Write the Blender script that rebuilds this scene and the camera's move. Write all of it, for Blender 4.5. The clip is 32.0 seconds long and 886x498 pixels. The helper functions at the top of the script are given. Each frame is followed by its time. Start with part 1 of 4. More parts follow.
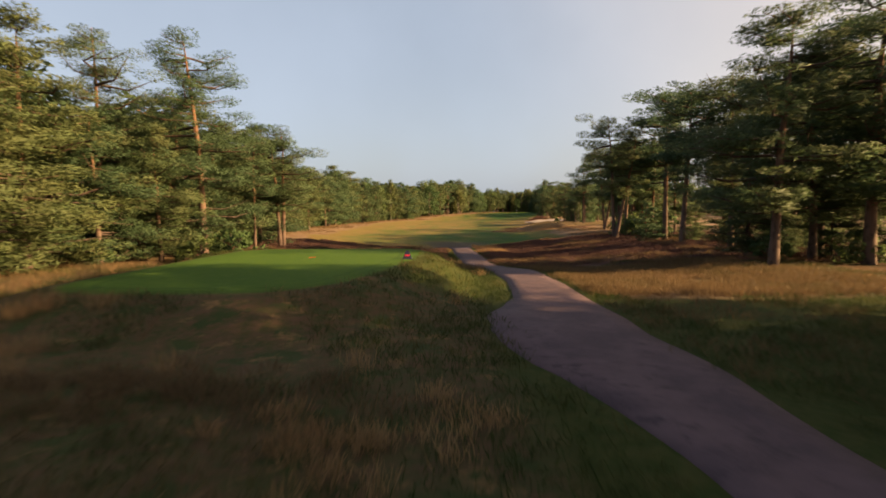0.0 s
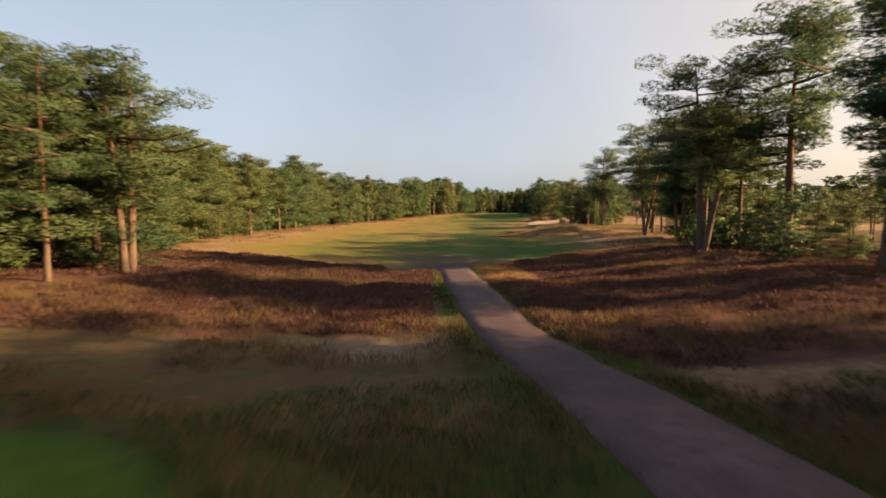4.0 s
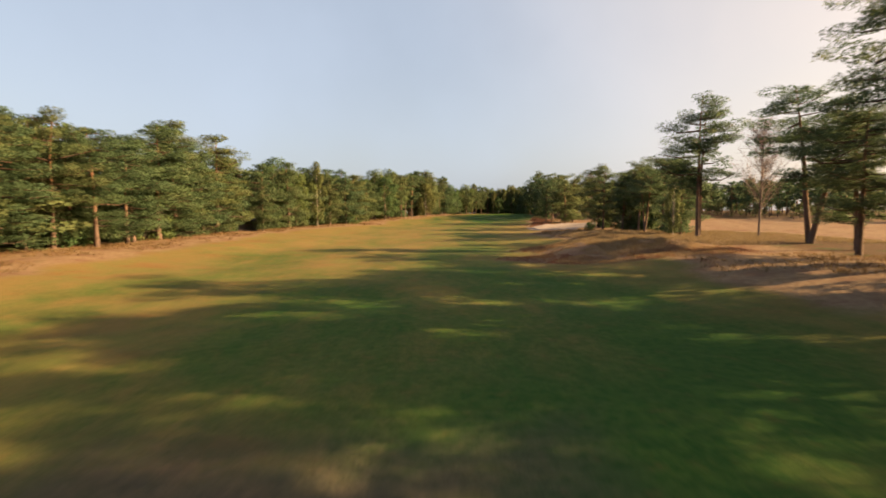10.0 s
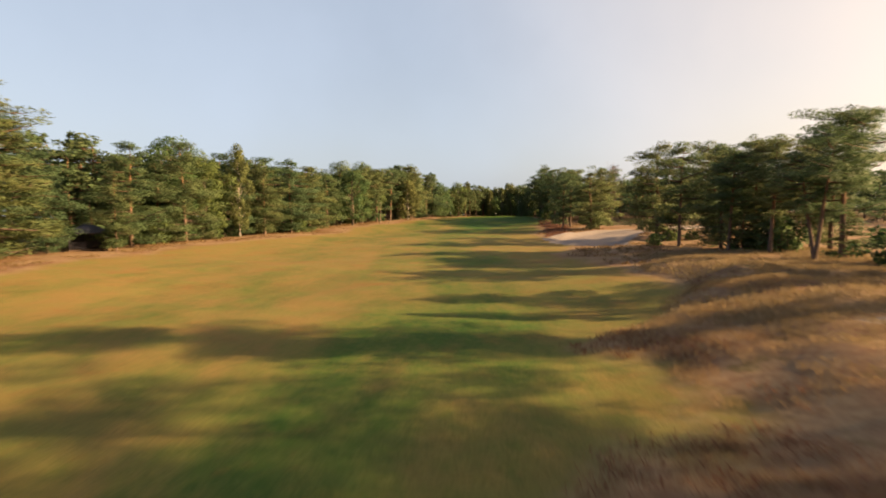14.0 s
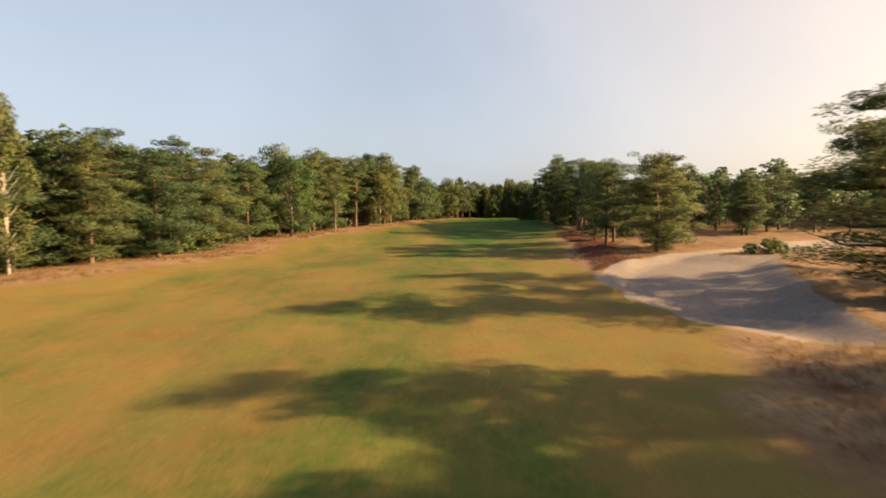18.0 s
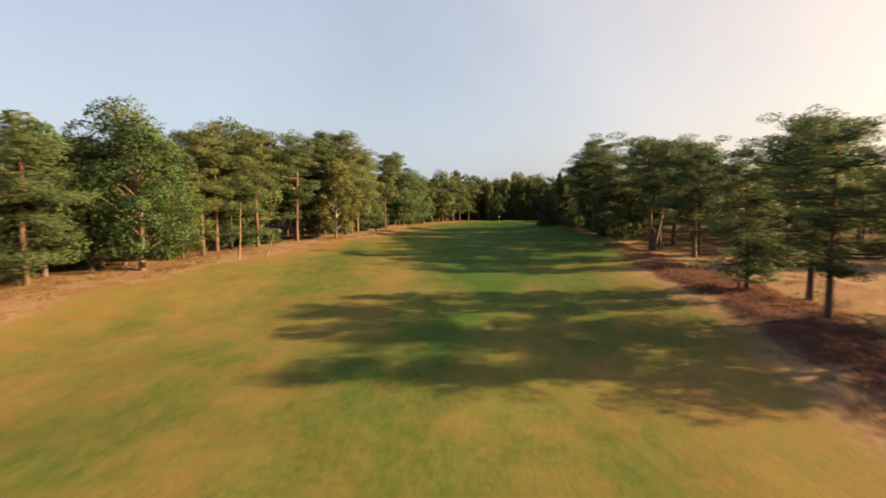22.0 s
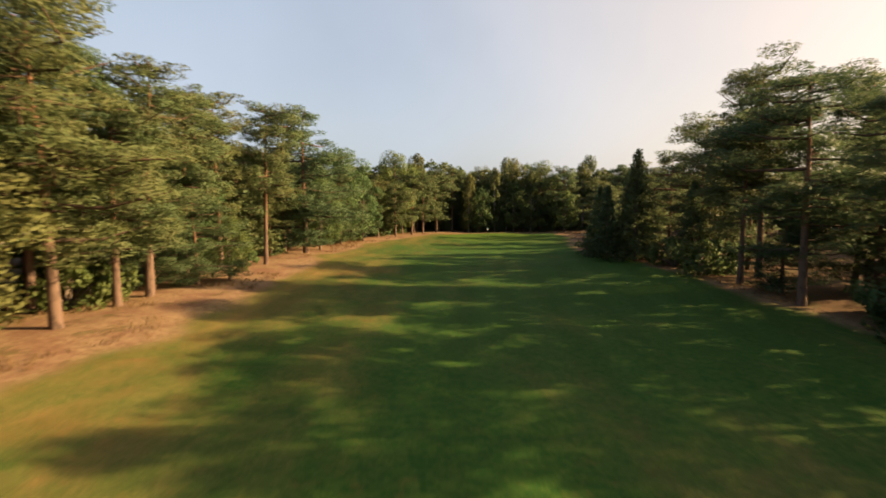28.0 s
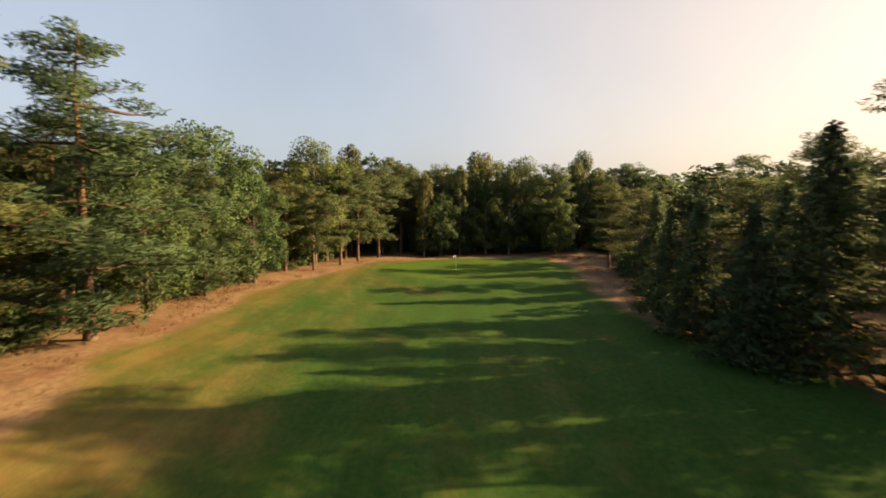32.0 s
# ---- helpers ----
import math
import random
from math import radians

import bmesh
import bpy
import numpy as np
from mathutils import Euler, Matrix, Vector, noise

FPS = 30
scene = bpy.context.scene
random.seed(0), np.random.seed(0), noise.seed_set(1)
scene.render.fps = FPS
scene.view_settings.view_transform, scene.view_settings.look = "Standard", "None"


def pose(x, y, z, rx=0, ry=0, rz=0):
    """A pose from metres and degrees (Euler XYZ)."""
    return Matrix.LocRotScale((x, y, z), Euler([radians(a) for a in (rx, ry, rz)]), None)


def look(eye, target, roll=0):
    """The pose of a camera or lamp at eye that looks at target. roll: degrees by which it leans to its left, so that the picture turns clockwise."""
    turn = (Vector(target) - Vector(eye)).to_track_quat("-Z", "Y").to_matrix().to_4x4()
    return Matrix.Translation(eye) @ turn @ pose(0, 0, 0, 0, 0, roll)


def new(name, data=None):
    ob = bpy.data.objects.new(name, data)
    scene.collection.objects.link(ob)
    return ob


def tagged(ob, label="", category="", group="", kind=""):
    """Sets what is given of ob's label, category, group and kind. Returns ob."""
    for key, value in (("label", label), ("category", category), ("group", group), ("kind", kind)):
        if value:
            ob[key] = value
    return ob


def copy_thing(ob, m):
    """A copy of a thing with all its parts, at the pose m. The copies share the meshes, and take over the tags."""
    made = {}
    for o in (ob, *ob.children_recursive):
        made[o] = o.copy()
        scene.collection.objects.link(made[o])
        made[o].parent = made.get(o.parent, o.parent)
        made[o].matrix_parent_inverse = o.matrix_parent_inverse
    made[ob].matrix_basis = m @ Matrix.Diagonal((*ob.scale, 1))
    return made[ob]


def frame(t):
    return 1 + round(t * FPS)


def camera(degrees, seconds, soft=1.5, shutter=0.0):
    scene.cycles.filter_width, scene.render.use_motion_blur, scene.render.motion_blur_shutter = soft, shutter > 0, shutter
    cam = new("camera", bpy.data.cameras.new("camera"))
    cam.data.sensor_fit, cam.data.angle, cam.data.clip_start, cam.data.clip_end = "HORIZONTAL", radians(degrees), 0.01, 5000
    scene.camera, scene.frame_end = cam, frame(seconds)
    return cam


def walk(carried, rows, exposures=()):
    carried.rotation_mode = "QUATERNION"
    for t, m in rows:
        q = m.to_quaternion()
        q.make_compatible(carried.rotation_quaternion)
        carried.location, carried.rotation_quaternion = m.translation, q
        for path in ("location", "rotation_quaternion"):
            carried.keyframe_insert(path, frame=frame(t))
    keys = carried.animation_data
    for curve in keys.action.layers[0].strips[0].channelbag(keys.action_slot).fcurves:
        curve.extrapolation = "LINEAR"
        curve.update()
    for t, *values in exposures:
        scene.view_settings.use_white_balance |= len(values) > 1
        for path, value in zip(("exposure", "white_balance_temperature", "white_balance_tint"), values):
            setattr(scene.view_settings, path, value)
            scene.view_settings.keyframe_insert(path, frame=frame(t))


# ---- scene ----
cam = camera(81.9, 32.0, soft=1.75, shutter=0.75)
METRES, EYE, TILT, LEAN, TURN = 320.0, 4.0, 0.0, 0.0, 0.0
ROWS = [
    (0.0, 0.0, 0.0, 0.0, -0.02, -4.11, 0.33),
    (0.5, 0.0, 0.0092, -0.0003, -0.04, -4.09, 0.33),
    (1.0, 0.0, 0.0196, -0.0003, -0.04, -4.09, 0.33),
    (1.5, 0.0, 0.0296, -0.0003, -0.06, -4.08, 0.33),
    (2.0, 0.0002, 0.041, -0.0003, -0.09, -4.07, 0.31),
    (2.5, 0.0003, 0.0516, -0.0004, -0.12, -4.06, 0.32),
    (4.5, 0.0012, 0.098, -0.0007, -2.0, -3.99, 0.18),
    (5.0, 0.0017, 0.1101, -0.0008, -2.19, -3.97, 0.15),
    (5.5, 0.0024, 0.1214, -0.0009, -2.35, -3.95, 0.15),
    (6.0, 0.0031, 0.1339, -0.0008, -2.48, -3.97, 0.19),
    (6.5, 0.0041, 0.1457, -0.0007, -2.53, -3.96, 0.19),
    (7.0, 0.0052, 0.1586, -0.0007, -2.62, -3.94, 0.2),
    (7.5, 0.0061, 0.1707, -0.0009, -2.75, -3.92, 0.19),
    (8.0, 0.0071, 0.1841, -0.0009, -2.88, -3.91, 0.22),
    (8.5, 0.0081, 0.1967, -0.0009, -2.97, -3.91, 0.25),
    (9.0, 0.0092, 0.2106, -0.0009, -3.11, -3.9, 0.3),
    (9.5, 0.0105, 0.2242, -0.0008, -3.19, -3.91, 0.32),
    (10.0, 0.0119, 0.2393, -0.0009, -3.27, -3.91, 0.36),
    (10.5, 0.0135, 0.2539, -0.001, -3.3, -3.9, 0.38),
    (11.0, 0.0152, 0.2702, -0.0008, -3.36, -3.89, 0.43),
    (11.5, 0.0167, 0.2856, -0.0007, -3.45, -3.88, 0.44),
    (12.0, 0.0186, 0.3026, -0.0003, -3.57, -3.89, 0.5),
    (12.5, 0.0207, 0.3186, -0.0, -3.65, -3.87, 0.51),
    (13.0, 0.0232, 0.3357, 0.0004, -3.73, -3.88, 0.52),
    (13.5, 0.0255, 0.3518, 0.0009, -3.84, -3.86, 0.57),
    (14.0, 0.0282, 0.3691, 0.0014, -3.93, -3.79, 0.58),
    (14.5, 0.0308, 0.3854, 0.0019, -4.04, -3.78, 0.59),
    (16.5, 0.0401, 0.4554, 0.0055, -4.39, -4.01, 0.41),
    (17.0, 0.0428, 0.4738, 0.006, -4.43, -4.01, 0.47),
    (17.5, 0.045, 0.4913, 0.0066, -4.51, -4.03, 0.48),
    (18.0, 0.0477, 0.5101, 0.0072, -4.56, -4.06, 0.49),
    (18.5, 0.0499, 0.5277, 0.0077, -4.63, -4.07, 0.47),
    (19.0, 0.0523, 0.5466, 0.0085, -4.66, -4.17, 0.49),
    (19.5, 0.0548, 0.5645, 0.0088, -4.67, -4.16, 0.48),
    (20.0, 0.0568, 0.5837, 0.0094, -4.74, -4.26, 0.53),
    (20.5, 0.0585, 0.6018, 0.0099, -4.84, -4.29, 0.54),
    (21.0, 0.0603, 0.6213, 0.0106, -4.89, -4.35, 0.56),
    (21.5, 0.0616, 0.6395, 0.0114, -5.05, -4.37, 0.53),
    (22.0, 0.0639, 0.6592, 0.0122, -5.03, -4.39, 0.55),
    (22.5, 0.0658, 0.6774, 0.0129, -5.08, -4.43, 0.58),
    (23.0, 0.0675, 0.6969, 0.0137, -5.21, -4.5, 0.59),
    (23.5, 0.0696, 0.715, 0.0142, -5.26, -4.54, 0.62),
    (24.0, 0.0719, 0.7344, 0.0151, -5.3, -4.64, 0.62),
    (24.5, 0.074, 0.7524, 0.0158, -5.36, -4.7, 0.62),
    (25.0, 0.0761, 0.7718, 0.0165, -5.5, -4.75, 0.63),
    (25.5, 0.0781, 0.7897, 0.0171, -6.11, -4.78, 0.64),
    (27.5, 0.0837, 0.8611, 0.0195, -9.17, -4.98, -0.03),
    (28.0, 0.0861, 0.8775, 0.0203, -9.76, -5.0, -0.01),
    (28.5, 0.0884, 0.8925, 0.0211, -10.81, -4.99, -0.04),
    (29.0, 0.091, 0.9088, 0.022, -12.09, -4.97, -0.07),
    (29.5, 0.0937, 0.9232, 0.0229, -12.88, -4.99, -0.1),
    (30.0, 0.0963, 0.9387, 0.0238, -13.53, -5.0, -0.11),
    (30.5, 0.0988, 0.9522, 0.0248, -14.12, -5.03, -0.13),
    (31.0, 0.1014, 0.9667, 0.0257, -14.93, -5.01, -0.14),
    (31.5, 0.1041, 0.9792, 0.0265, -15.37, -5.01, -0.18),
    (32.0, 0.1067, 0.9926, 0.0272, -15.76, -5.0, -0.23),
]
walk(cam, [(t, pose(0, 0, EYE, TILT, LEAN, TURN) @ pose(METRES * x, METRES * y, METRES * z, 90 + pitch, roll, yaw)) for t, x, y, z, yaw, pitch, roll in ROWS], exposures=[(0.0, 1.63, 8150, 17), (2.0, 1.7, 8150, 17), (6.0, 1.74, 8150, 17), (13.0, 1.78, 8150, 17), (28.0, 1.76, 8150, 17), (32.0, 1.7, 8150, 17)])

# ---- world and sun ----
SUN_AZ, SUN_EL = -8.0, 20.5
world = bpy.data.worlds.new("sky")
scene.world = world
world.use_nodes = True
wn, wl = world.node_tree.nodes, world.node_tree.links
sky = wn.new("ShaderNodeTexSky")
sky.sky_type = "NISHITA"
sky.sun_disc = False
sky.sun_elevation = radians(SUN_EL)
sky.sun_rotation = radians(90 - SUN_AZ)
sky.air_density, sky.dust_density, sky.ozone_density = 1.0, 3.2, 1.4
wn["Background"].inputs["Strength"].default_value = 0.061
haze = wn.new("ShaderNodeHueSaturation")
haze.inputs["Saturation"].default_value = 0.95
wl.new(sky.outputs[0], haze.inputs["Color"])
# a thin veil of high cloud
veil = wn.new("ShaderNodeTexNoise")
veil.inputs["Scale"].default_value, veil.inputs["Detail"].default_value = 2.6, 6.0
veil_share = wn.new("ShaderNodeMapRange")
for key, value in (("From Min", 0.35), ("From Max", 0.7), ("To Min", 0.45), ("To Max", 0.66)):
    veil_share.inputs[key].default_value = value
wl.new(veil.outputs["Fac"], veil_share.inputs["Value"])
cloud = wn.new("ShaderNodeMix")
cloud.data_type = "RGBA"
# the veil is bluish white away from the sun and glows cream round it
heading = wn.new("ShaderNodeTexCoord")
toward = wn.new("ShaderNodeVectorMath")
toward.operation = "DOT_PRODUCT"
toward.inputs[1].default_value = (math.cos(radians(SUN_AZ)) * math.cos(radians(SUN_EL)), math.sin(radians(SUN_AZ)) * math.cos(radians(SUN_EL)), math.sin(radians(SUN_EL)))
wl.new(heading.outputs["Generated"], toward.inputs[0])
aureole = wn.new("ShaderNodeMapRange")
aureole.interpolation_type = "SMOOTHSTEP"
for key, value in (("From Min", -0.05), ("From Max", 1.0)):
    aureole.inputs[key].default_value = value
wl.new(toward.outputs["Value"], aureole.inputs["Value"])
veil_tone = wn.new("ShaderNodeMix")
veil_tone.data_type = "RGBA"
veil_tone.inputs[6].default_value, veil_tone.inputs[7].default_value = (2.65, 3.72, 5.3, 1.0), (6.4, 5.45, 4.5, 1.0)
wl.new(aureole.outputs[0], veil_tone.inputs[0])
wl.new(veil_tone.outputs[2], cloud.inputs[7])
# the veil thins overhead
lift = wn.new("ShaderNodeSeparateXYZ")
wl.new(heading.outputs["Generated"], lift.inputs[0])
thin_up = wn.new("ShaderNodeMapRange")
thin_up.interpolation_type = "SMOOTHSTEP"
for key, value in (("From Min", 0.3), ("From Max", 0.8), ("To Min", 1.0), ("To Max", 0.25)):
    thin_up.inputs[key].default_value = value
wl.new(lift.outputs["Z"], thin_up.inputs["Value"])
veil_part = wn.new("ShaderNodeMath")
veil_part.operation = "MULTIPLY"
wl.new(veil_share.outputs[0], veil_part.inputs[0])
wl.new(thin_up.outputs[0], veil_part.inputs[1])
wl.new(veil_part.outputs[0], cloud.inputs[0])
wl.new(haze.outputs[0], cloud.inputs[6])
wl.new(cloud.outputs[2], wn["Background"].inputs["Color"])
sun = new("sun", bpy.data.lights.new("sun", "SUN"))
sun.data.energy, sun.data.angle, sun.data.color = 5.0, radians(0.6), (1.0, 0.74, 0.42)
sun_way = Vector((math.cos(radians(SUN_AZ)) * math.cos(radians(SUN_EL)), math.sin(radians(SUN_AZ)) * math.cos(radians(SUN_EL)), math.sin(radians(SUN_EL))))
sun.matrix_world = look((100, 0, 80), Vector((100, 0, 80)) - sun_way)


# ---- materials ----
class Nodes:
    """A small builder for node materials."""

    def __init__(self, name, roughness=0.8):
        self.mat = bpy.data.materials.new(name)
        self.mat.use_nodes = True
        self.n, self.l = self.mat.node_tree.nodes, self.mat.node_tree.links
        self.bsdf = self.n["Principled BSDF"]
        self.bsdf.inputs["Roughness"].default_value = roughness
        self.bsdf.inputs["Specular IOR Level"].default_value = 0.25

    def add(self, kind, **inputs):
        node = self.n.new(kind)
        for key, value in inputs.items():
            self.put(node, key.replace("_", " "), value)
        return node

    def put(self, node, key, value):
        if isinstance(value, bpy.types.NodeSocket):
            self.l.new(value, node.inputs[key])
        else:
            node.inputs[key].default_value = value

    def coords(self):
        return self.add("ShaderNodeNewGeometry").outputs["Position"]

    def local(self):
        return self.add("ShaderNodeTexCoord").outputs["Object"]

    def noise(self, where, scale, detail=4.0, rough=0.6, stretch=None):
        if stretch:
            m = self.add("ShaderNodeMapping", Vector=where, Scale=stretch)
            where = m.outputs[0]
        return self.add("ShaderNodeTexNoise", Vector=where, Scale=scale, Detail=detail, Roughness=rough).outputs["Fac"]

    def math(self, op, a, b=0.5, c=0.0):
        node = self.n.new("ShaderNodeMath")
        node.operation = op
        for k, v in enumerate((a, b, c)):
            self.put(node, k, v)
        return node.outputs[0]

    def step(self, value, low, high):
        node = self.n.new("ShaderNodeMapRange")
        node.interpolation_type = "SMOOTHSTEP"
        for k, v in (("Value", value), ("From Min", low), ("From Max", high)):
            self.put(node, k, v)
        return node.outputs[0]

    def mix(self, fac, a, b):
        node = self.n.new("ShaderNodeMix")
        node.data_type = "RGBA"
        for k, v in ((0, fac), (6, a), (7, b)):
            if isinstance(v, tuple):
                v = (*v, 1.0)
            self.put(node, k, v)
        return node.outputs[2]

    def attribute(self, name):
        node = self.n.new("ShaderNodeAttribute")
        node.attribute_name = name
        return node.outputs["Fac"]

    def finish(self, colour, height=None, strength=0.4, distance=0.05):
        self.put(self.bsdf, "Base Color", colour if not isinstance(colour, tuple) else (*colour, 1))
        if height is not None:
            b = self.add("ShaderNodeBump", Height=height, Strength=strength, Distance=distance)
            self.l.new(b.outputs[0], self.bsdf.inputs["Normal"])
        return self.mat


def ground_material():
    m = Nodes("ground", 0.95)
    m.bsdf.inputs["Specular IOR Level"].default_value = 0.092
    p = m.coords()
    mid, small = m.noise(p, 0.35, 5), m.noise(p, 3.0, 5, 0.7)
    fine = m.noise(p, 14.0, 4, 0.7)
    streak = m.noise(p, 0.12, 4, 0.65, (1.0, 0.45, 1.0))
    wob = m.math("MULTIPLY_ADD", mid, 2.4, -1.2)
    wob2 = m.math("MULTIPLY_ADD", small, 1.2, -0.6)
    edge = m.math("ADD", wob, wob2)

    def zone(name, soft=0.5, ragged=1.0):
        v = m.math("ADD", m.attribute(name), m.math("MULTIPLY", edge, ragged))
        return m.step(v, -soft, soft)

    # dry rough: straw, rust and olive tufts
    rough = m.mix(m.step(small, 0.35, 0.65), (0.246, 0.172, 0.104), (0.167, 0.106, 0.065))
    bank = m.mix(m.step(small, 0.35, 0.65), (0.039, 0.044, 0.014), (0.084, 0.051, 0.027))
    bank = m.mix(m.step(m.noise(p, 0.9, 5, 0.7), 0.5, 0.62), bank, (0.019, 0.044, 0.011))
    bank = m.mix(m.step(m.noise(p, 1.6, 5, 0.75), 0.56, 0.68), bank, (0.15, 0.092, 0.04))
    rough = m.mix(m.math("MULTIPLY", m.step(m.noise(p, 0.22, 5, 0.7), 0.45, 0.62), 0.7), rough, (0.141, 0.072, 0.048))
    rough = m.mix(m.math("MULTIPLY", m.step(m.noise(p, 0.5, 4, 0.7), 0.56, 0.68), 0.6), rough, (0.066, 0.062, 0.019))
    rough = m.mix(m.math("MULTIPLY", 0.9, m.attribute("lush")), rough, bank)
    # fairway: green turf with straw patches burnt by a dry summer
    turf = m.mix(m.step(small, 0.3, 0.7), (0.015, 0.069, 0.012), (0.042, 0.098, 0.018))
    straw = m.mix(m.step(mid, 0.35, 0.65), (0.162, 0.136, 0.044), (0.198, 0.129, 0.048))
    rust = m.math("MULTIPLY", m.step(m.noise(p, 0.2, 5, 0.7, (0.6, 1.0, 1.0)), 0.52, 0.68), 0.75)
    straw = m.mix(rust, straw, (0.204, 0.1, 0.04))
    burnt = m.math("ADD", m.math("MULTIPLY_ADD", streak, 1.9, -0.95), m.attribute("dry"))
    burnt = m.math("ADD", burnt, m.math("MULTIPLY_ADD", small, 0.3, -0.15))
    burnt = m.math("ADD", burnt, m.math("MULTIPLY_ADD", m.noise(p, 0.9, 6, 0.75, (1.0, 0.6, 1.0)), 0.9, -0.45))
    fairway = m.mix(m.step(burnt, -0.62, 0.58), turf, straw)
    fairway = m.mix(m.math("MULTIPLY", m.step(m.noise(p, 1.3, 6, 0.75), 0.55, 0.7), 0.32), fairway, (0.15, 0.077, 0.03))
    fairway = m.mix(m.math("MULTIPLY", m.step(fine, 0.45, 0.62), 0.35), fairway, (0.021, 0.039, 0.009))
    mown = m.math("SINE", m.math("MULTIPLY", m.attribute("across"), 1.7))
    mown = m.math("MULTIPLY", m.step(mown, -0.4, 0.4), m.attribute("striped"))
    fairway = m.mix(m.math("MULTIPLY", mown, 0.2), fairway, (0.018, 0.042, 0.005))
    # heather: rust and plum with bleached stems
    heath = m.mix(m.step(mid, 0.35, 0.65), (0.058, 0.032, 0.03), (0.101, 0.048, 0.039))
    heath = m.mix(m.step(small, 0.5, 0.75), heath, (0.106, 0.06, 0.04))
    tee = m.mix(m.step(small, 0.3, 0.7), (0.04, 0.092, 0.013), (0.062, 0.114, 0.019))
    sand = m.mix(m.step(small, 0.3, 0.7), (0.172, 0.148, 0.139), (0.231, 0.201, 0.188))
    floor = m.mix(m.step(small, 0.35, 0.65), (0.106, 0.062, 0.033), (0.063, 0.04, 0.021))
    floor = m.mix(m.step(mid, 0.5, 0.7), floor, (0.049, 0.056, 0.018))
    verge = m.mix(m.step(small, 0.35, 0.65), (0.026, 0.042, 0.009), (0.053, 0.055, 0.016))
    bare = m.mix(m.step(small, 0.3, 0.7), (0.056, 0.042, 0.04), (0.085, 0.063, 0.055))

    c = m.mix(zone("wood", 2.0, 1.5), rough, floor)
    c = m.mix(zone("heath", 0.8, 1.2), c, heath)
    c = m.mix(zone("verge", 0.6, 0.4), c, verge)
    c = m.mix(zone("fair", 1.2, 1.0), c, fairway)
    c = m.mix(m.math("MULTIPLY", zone("bare", 2.2, 1.2), 0.82), c, bare)
    c = m.mix(zone("ash", 1.6, 1.0), c, m.mix(m.step(small, 0.3, 0.7), (0.106, 0.088, 0.07), (0.19, 0.155, 0.123)))
    tee = m.mix(m.math("MULTIPLY", m.step(m.attribute("tee"), 0.75, 0.45), 0.22), tee, (0.021, 0.046, 0.005))
    # mower's line round the edge
    ring = m.math("ABSOLUTE", m.math("SUBTRACT", m.attribute("tee"), 1.0))
    tee = m.mix(m.math("MULTIPLY", m.step(ring, 0.15, 0.05), 0.28), tee, (0.014, 0.036, 0.006))
    c = m.mix(zone("tee", 0.22, 0.2), c, tee)
    c = m.mix(zone("sand", 0.15, 0.25), c, sand)
    relief = m.math("ADD", m.math("MULTIPLY", small, 1.0), m.math("MULTIPLY", fine, 0.5))
    return m.finish(c, relief, 0.5, 0.06)


def asphalt_material():
    m = Nodes("path_surface", 0.85)
    p = m.coords()
    grit, patch = m.noise(p, 40, 3, 0.8), m.noise(p, 0.7, 5, 0.65)
    c = m.mix(m.step(patch, 0.35, 0.65), (0.053, 0.034, 0.041), (0.118, 0.073, 0.078))
    c = m.mix(m.step(m.noise(p, 2.6, 5, 0.7), 0.52, 0.66), c, (0.045, 0.029, 0.035))
    c = m.mix(m.step(grit, 0.4, 0.7), c, (0.11, 0.069, 0.076))
    along = m.add("ShaderNodeSeparateXYZ", Vector=p).outputs["Y"]
    # shade on the path beyond y 40, put into the colour as a darker tone
    path_shade = m.step(m.math("MULTIPLY_ADD", patch, 3.0, along), 38.0, 42.0)
    c = m.mix(m.math("MULTIPLY", path_shade, 0.45), c, (0.034, 0.022, 0.029))
    return m.finish(c, grit, 0.3, 0.01)


def leaf_material(name, dark, light, rust, rust_share=0.25):
    m = Nodes(name, 0.6)
    m.bsdf.inputs["Specular IOR Level"].default_value = 0.12
    geo = m.add("ShaderNodeNewGeometry")
    isle = geo.outputs["Random Per Island"]
    who = m.add("ShaderNodeObjectInfo").outputs["Random"]
    patch = m.noise(geo.outputs["Position"], 0.45, 3)
    c = m.mix(m.math("MULTIPLY_ADD", isle, 0.65, 0.17), dark, light)
    c = m.mix(m.math("MULTIPLY", m.step(m.math("MULTIPLY_ADD", who, 0.3, patch), 0.55, 0.95), rust_share * 2), c, rust)
    # each plant has a tone of its own
    c = m.mix(m.math("MULTIPLY", m.step(who, 0.45, 1.0), 0.45), c, tuple(v * k for v, k in zip(light, (1.16, 1.0, 0.85))))
    c = m.mix(m.math("MULTIPLY", m.step(who, 0.5, 0.0), 0.4), c, tuple(v * k for v, k in zip(dark, (0.6, 0.8, 1.0))))
    m.put(m.bsdf, "Base Color", c)
    thin = m.add("ShaderNodeBsdfTranslucent", Color=c)
    blend = m.add("ShaderNodeMixShader", Fac=0.38)
    m.l.new(m.bsdf.outputs[0], blend.inputs[1])
    m.l.new(thin.outputs[0], blend.inputs[2])
    m.l.new(blend.outputs[0], m.n["Material Output"].inputs["Surface"])
    return m.mat


